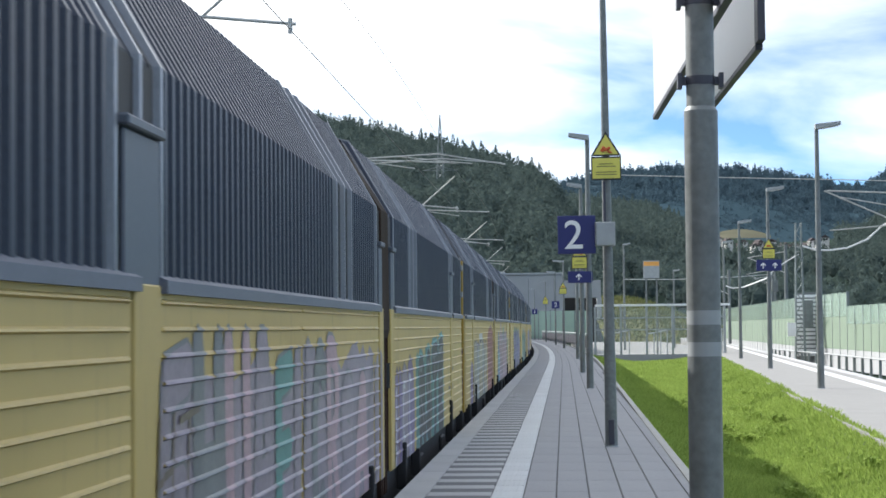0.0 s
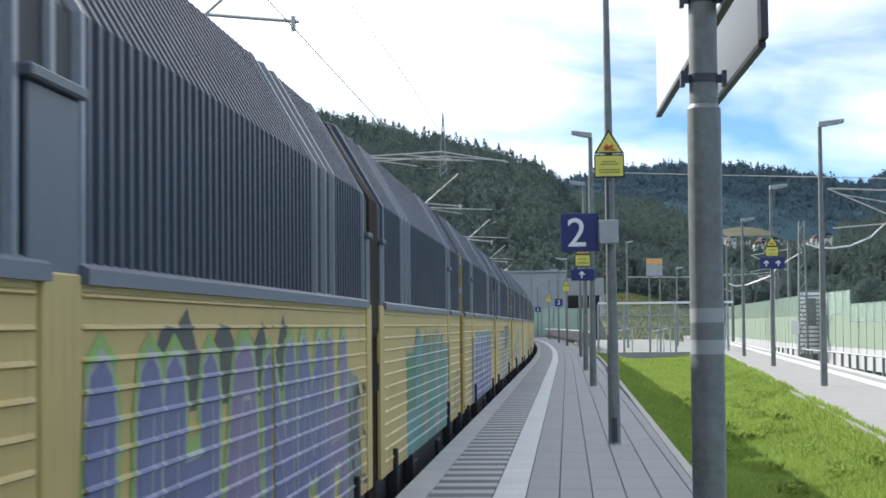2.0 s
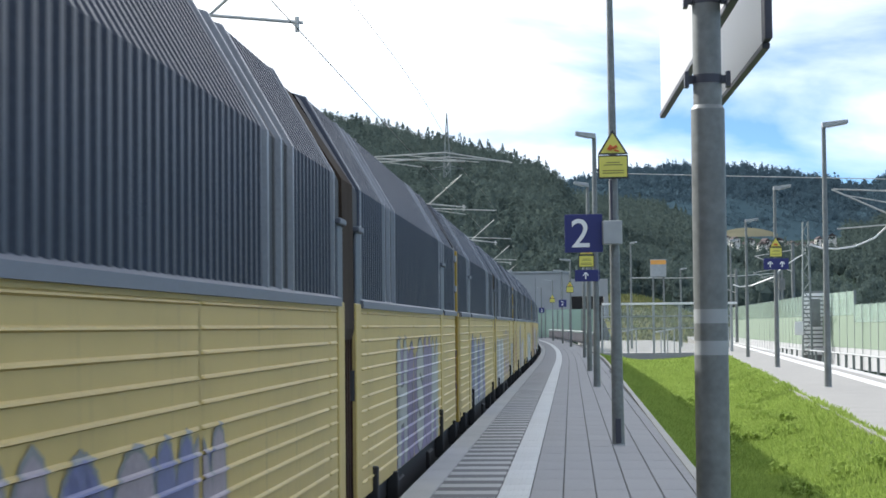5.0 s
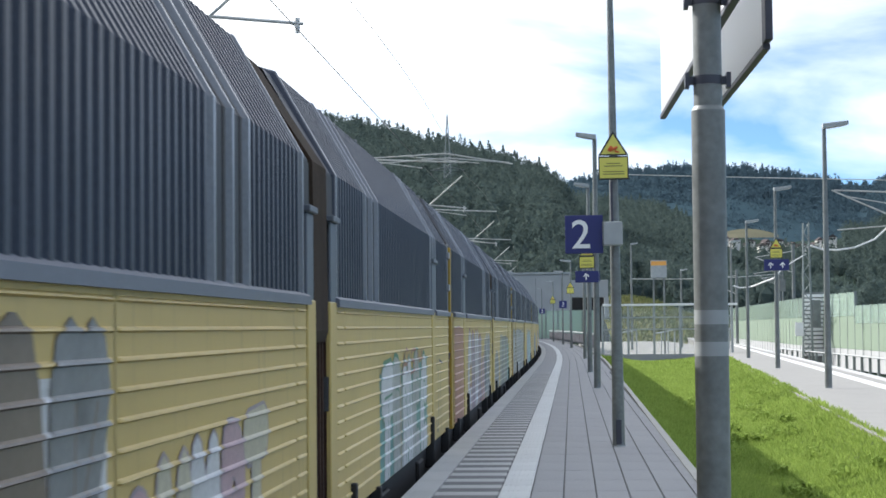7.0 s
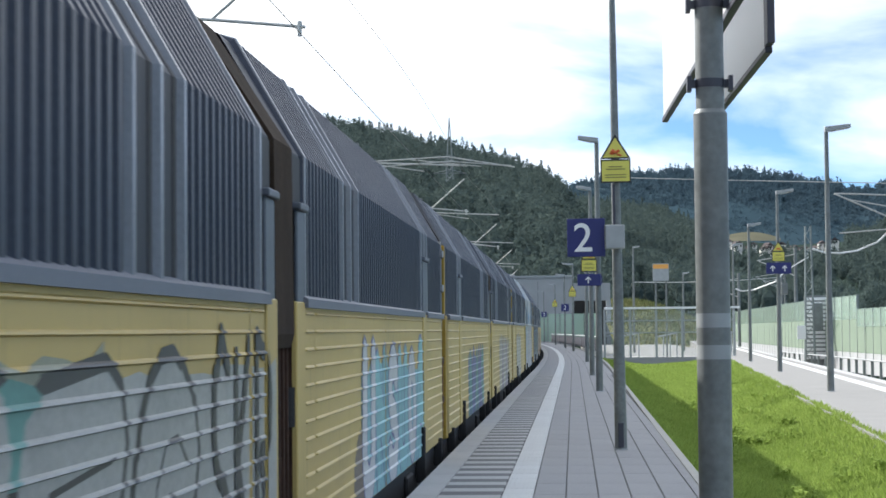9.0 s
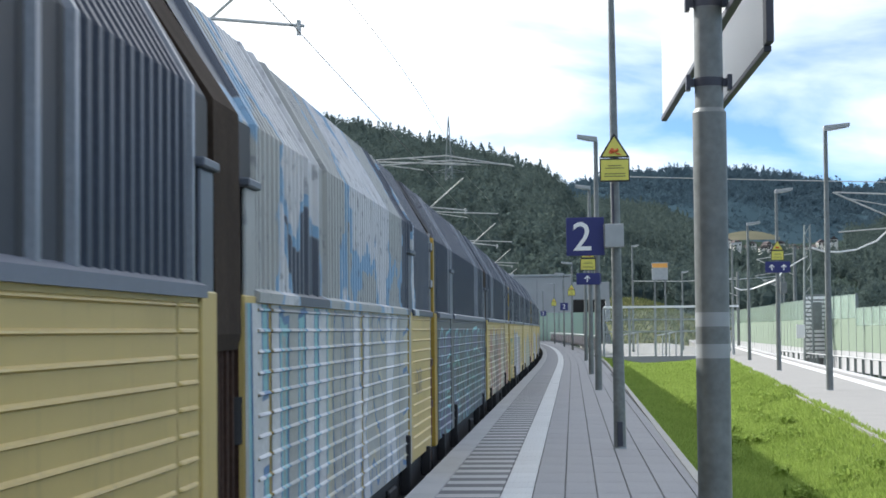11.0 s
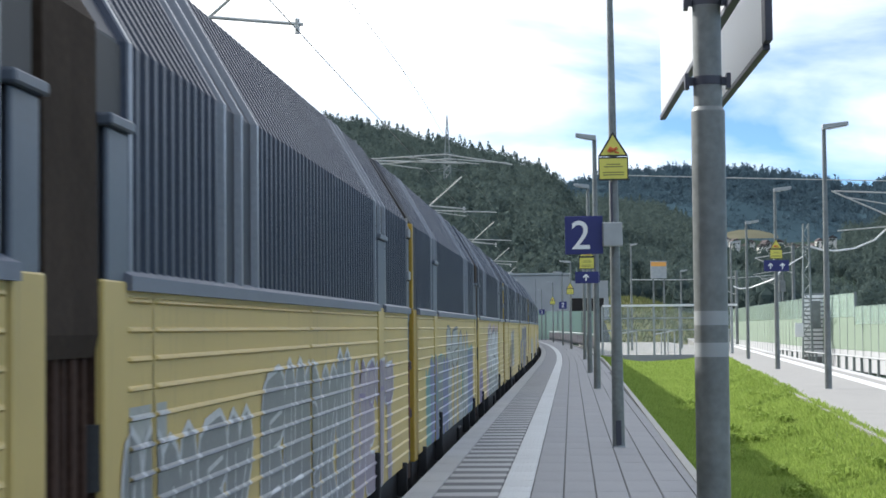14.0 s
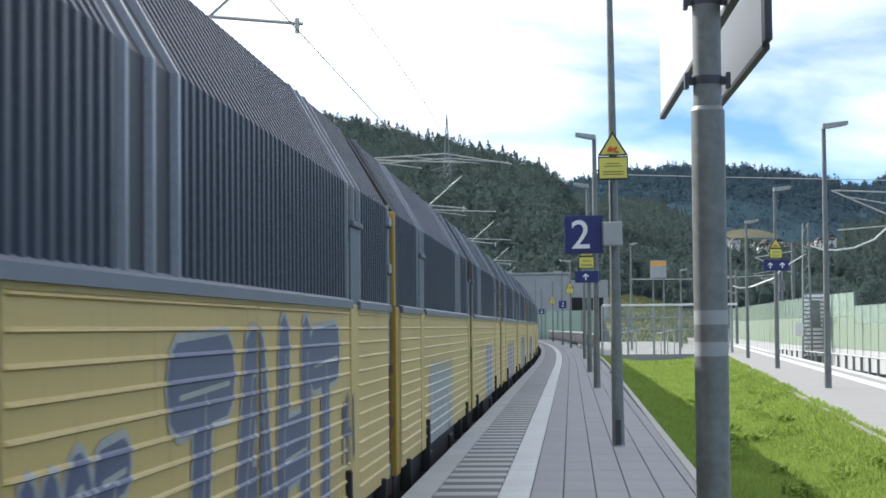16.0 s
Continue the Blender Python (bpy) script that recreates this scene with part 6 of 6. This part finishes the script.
hill("middle_hill", MID, 1700, 700, -150, 520, 60, 20, M_field, "wooded slope across the valley", 10)
forest("middle_forest", MID, 1700, 700, -30, 330, 3600, 13, M_leaf, "dark green forest on the slope across the valley", 4, lumps=140, leaf=0.15,
       keep=lambda a, b: not (0.083 < a < 0.15 and 0.033 < b < 0.056))
FAR = sky_line([(-0.03, 0.074), (0.0, 0.079), (0.03, 0.084), (0.06, 0.087), (0.09, 0.087), (0.12, 0.083), (0.15, 0.077), (0.165, 0.074), (0.18, 0.085), (0.24, 0.10)], 3600)
hill("distant_hill", FAR, 3600, 2300, -300, 900, 60, 12, M_far_floor, "distant wooded ridge with haze in its blue-green colour", 12)
forest("distant_forest", FAR, 3600, 2400, -100, 680, 9000, 17, M_leaf_far, "forest on the distant ridge with haze in its blue-green colour", 6, lumps=34, power=0.8, leaf=0.32)

# ---------------------------------------------------------------- pylon on the hill
pyl = thing("lattice_pylon", pose(-46, 760, 20), "tall grey lattice power pylon on the wooded hill", "pylon")
for sx, sy in ((-1, -1), (-1, 1), (1, -1), (1, 1)):
    bm = bmesh.new()
    tube(bm, (sx * 3.2, sy * 3.2, 0), (sx * 1.0, sy * 1.0, 52), 0.36, 0.28, 5)
    tube(bm, (sx * 1.0, sy * 1.0, 52), (0, 0, 69), 0.28, 0.2, 5)
    part("leg", bm, M_lattice, pyl)
for k in range(16):
    z0, z1 = k * 3.25, (k + 1) * 3.25
    w0, w1 = 3.2 - 2.2 * z0 / 52, 3.2 - 2.2 * z1 / 52
    bm = bmesh.new()
    for sy in (-1, 1):
        tube(bm, (-w0, sy * w0, z0), (w1, sy * w1, z1), 0.17, 0.17, 4)
        tube(bm, (w0, sy * w0, z0), (-w1, sy * w1, z1), 0.17, 0.17, 4)
    part("bracing", bm, M_lattice, pyl)
for z, w in ((46, 7), (52, 5)):
    bm = bmesh.new()
    for sy in (-1, 1):
        tube(bm, (-w, 0, z), (0, sy, z + 1.6), 0.12, 0.12, 4)
        tube(bm, (w, 0, z), (0, sy, z + 1.6), 0.12, 0.12, 4)
    tube(bm, (-w, 0, z), (w, 0, z), 0.12, 0.12, 4)
    part("crossarm", bm, M_lattice, pyl)

# ---------------------------------------------------------------- village
rg = random.Random(9)
for k in range(34):
    a = 0.086 + 0.062 * rg.random()
    b = 0.0395 + 0.0068 * rg.random()
    d = 1250 + 150 * rg.random()
    w, l, h = rg.uniform(1.8, 2.8), rg.uniform(2.2, 3.6), rg.uniform(2.6, 3.8)
    hs = thing("house", pose(a * d, d, EYE_Z + b * d - 3, 0, 0, rg.uniform(-50, 50)), "small white house with a red-brown gable roof in the village", "house", "houses of the village")
    part("wall", boxes((-w, w, -l, l, -6, h)), M_plaster, hs)
    bm = bmesh.new()
    sweep(bm, [(-w - 0.5, h - 0.3), (w + 0.5, h - 0.3), (0, h + w * 0.75)], [Matrix.Translation((0, -l - 0.4, 0)), Matrix.Translation((0, l + 0.4, 0))])
    part("roof", bm, M_roof, hs)
    for x in (-w * 0.5, w * 0.5):
        part("window", boxes((x - 0.6, x + 0.6, -l - 0.04, -l + 0.1, 1.2, 2.6)), M_dark, hs)
bm = bmesh.new()
for i in range(9):
    for j in range(2):
        x = (0.082 + 0.0042 * i) * (1420 + 60 * j)
        bm.verts.new((x, 1420 + 60 * j, EYE_Z + (0.0465 + 0.0048 * j * (1 - (abs(i - 4) / 4.6) ** 2)) * (1420 + 60 * j)))
bm.verts.ensure_lookup_table()
for i in range(8):
    bm.faces.new([bm.verts[k] for k in (2 * i, 2 * i + 2, 2 * i + 3, 2 * i + 1)]).smooth = True
tagged(part("hill_field", bm, M_tan), "tan mown field above the village", "field", kind="structure")

# trees behind the barrier
tr = np.random.default_rng(21)
for x, y, h in ((24.0, 150, 6.2), (26.5, 158, 5.6), (28.5, 150, 6.8), (23.0, 175, 5.4), (31.0, 165, 6.0), (27.0, 185, 7.0)):
    t_ = thing("tree", pose(x, y, -1.05), "leafy green tree behind the noise barrier", "tree", "trees behind the barrier")
    bm = bmesh.new()
    tube(bm, (0, 0, 0), (0.1, 0, h * 0.45), 0.16, 0.10, 8)
    for k in range(4):
        a = k * 1.7
        tube(bm, (0.08, 0, h * (0.3 + 0.05 * k)), (math.cos(a) * h * 0.2, math.sin(a) * h * 0.2, h * (0.5 + 0.07 * k)), 0.06, 0.025, 6)
    part("trunk", bm, M_rust, t_)
    o = leaf_mesh("crown", [crown(tr, h, 1400, 0.07, False)], M_leaf)
    o.parent = t_

# ---------------------------------------------------------------- platform slabs
slab = slab_mesh("slab", COL_W - 0.010, SLAB_L - 0.001, M_slab)
cols_slab = [SLAB_X + 0.006 + COL_W * i for i in range(5)]
for i, x in enumerate(cols_slab):
    for k in range(n_near):
        lay("slab", slab, x, NEAR0 + SLAB_L * k, platform)
lay_rest("far_slabs", [(x - 0.003, COL_W - 0.004, SLAB_L) for x in cols_slab] + [(SLAB_X + COL_W * 5, 0.22, SLAB_L)], NEAR1, P_END - 2, M_slab, platform)
lay_rest("border_slabs", [(SLAB_X + COL_W * 5, 0.14, 0.6)], NEAR0, NEAR1, M_slab, platform)
white = slab_mesh("white_slab", WHITE_X - SLAB_X and (SLAB_X - WHITE_X - 0.008), 0.592, M_white_slab, 6)
edge = slab_mesh("edge_slab", HATCH_X - EDGE_X - 0.006, 1.192, M_edge)
for k in range(80):
    lay("white_slab", white, WHITE_X + 0.004, NEAR0 + 0.6 * k, platform)
for k in range(40):
    lay("edge_slab", edge, EDGE_X, NEAR0 + 1.2 * k, platform)
lay_rest("far_white_slabs", [(WHITE_X, SLAB_X - WHITE_X, 0.6)], NEAR1, P_END - 2, M_white_slab, platform)
lay_rest("far_edge_slabs", [(EDGE_X, HATCH_X - EDGE_X, 1.2)], NEAR1, P_END - 2, M_edge, platform)
dark_slab = slab_mesh("hatch_slab", WHITE_X - HATCH_X - 0.004, 0.352, M_hatch_d)
pale_slab = slab_mesh("stripe_slab", WHITE_X - HATCH_X - 0.004, 0.352, M_edge)
for k in range(66):
    lay("hatch_slab", dark_slab, HATCH_X, NEAR0 + 0.72 * k, platform)
    lay("stripe_slab", pale_slab, HATCH_X, NEAR0 + 0.72 * k + 0.36, platform)
lay_rest("far_hatch_slabs", [(HATCH_X, WHITE_X - HATCH_X, 0.72)], NEAR0 + 66 * 0.72, P_END - 2, M_slab, platform)

motions()
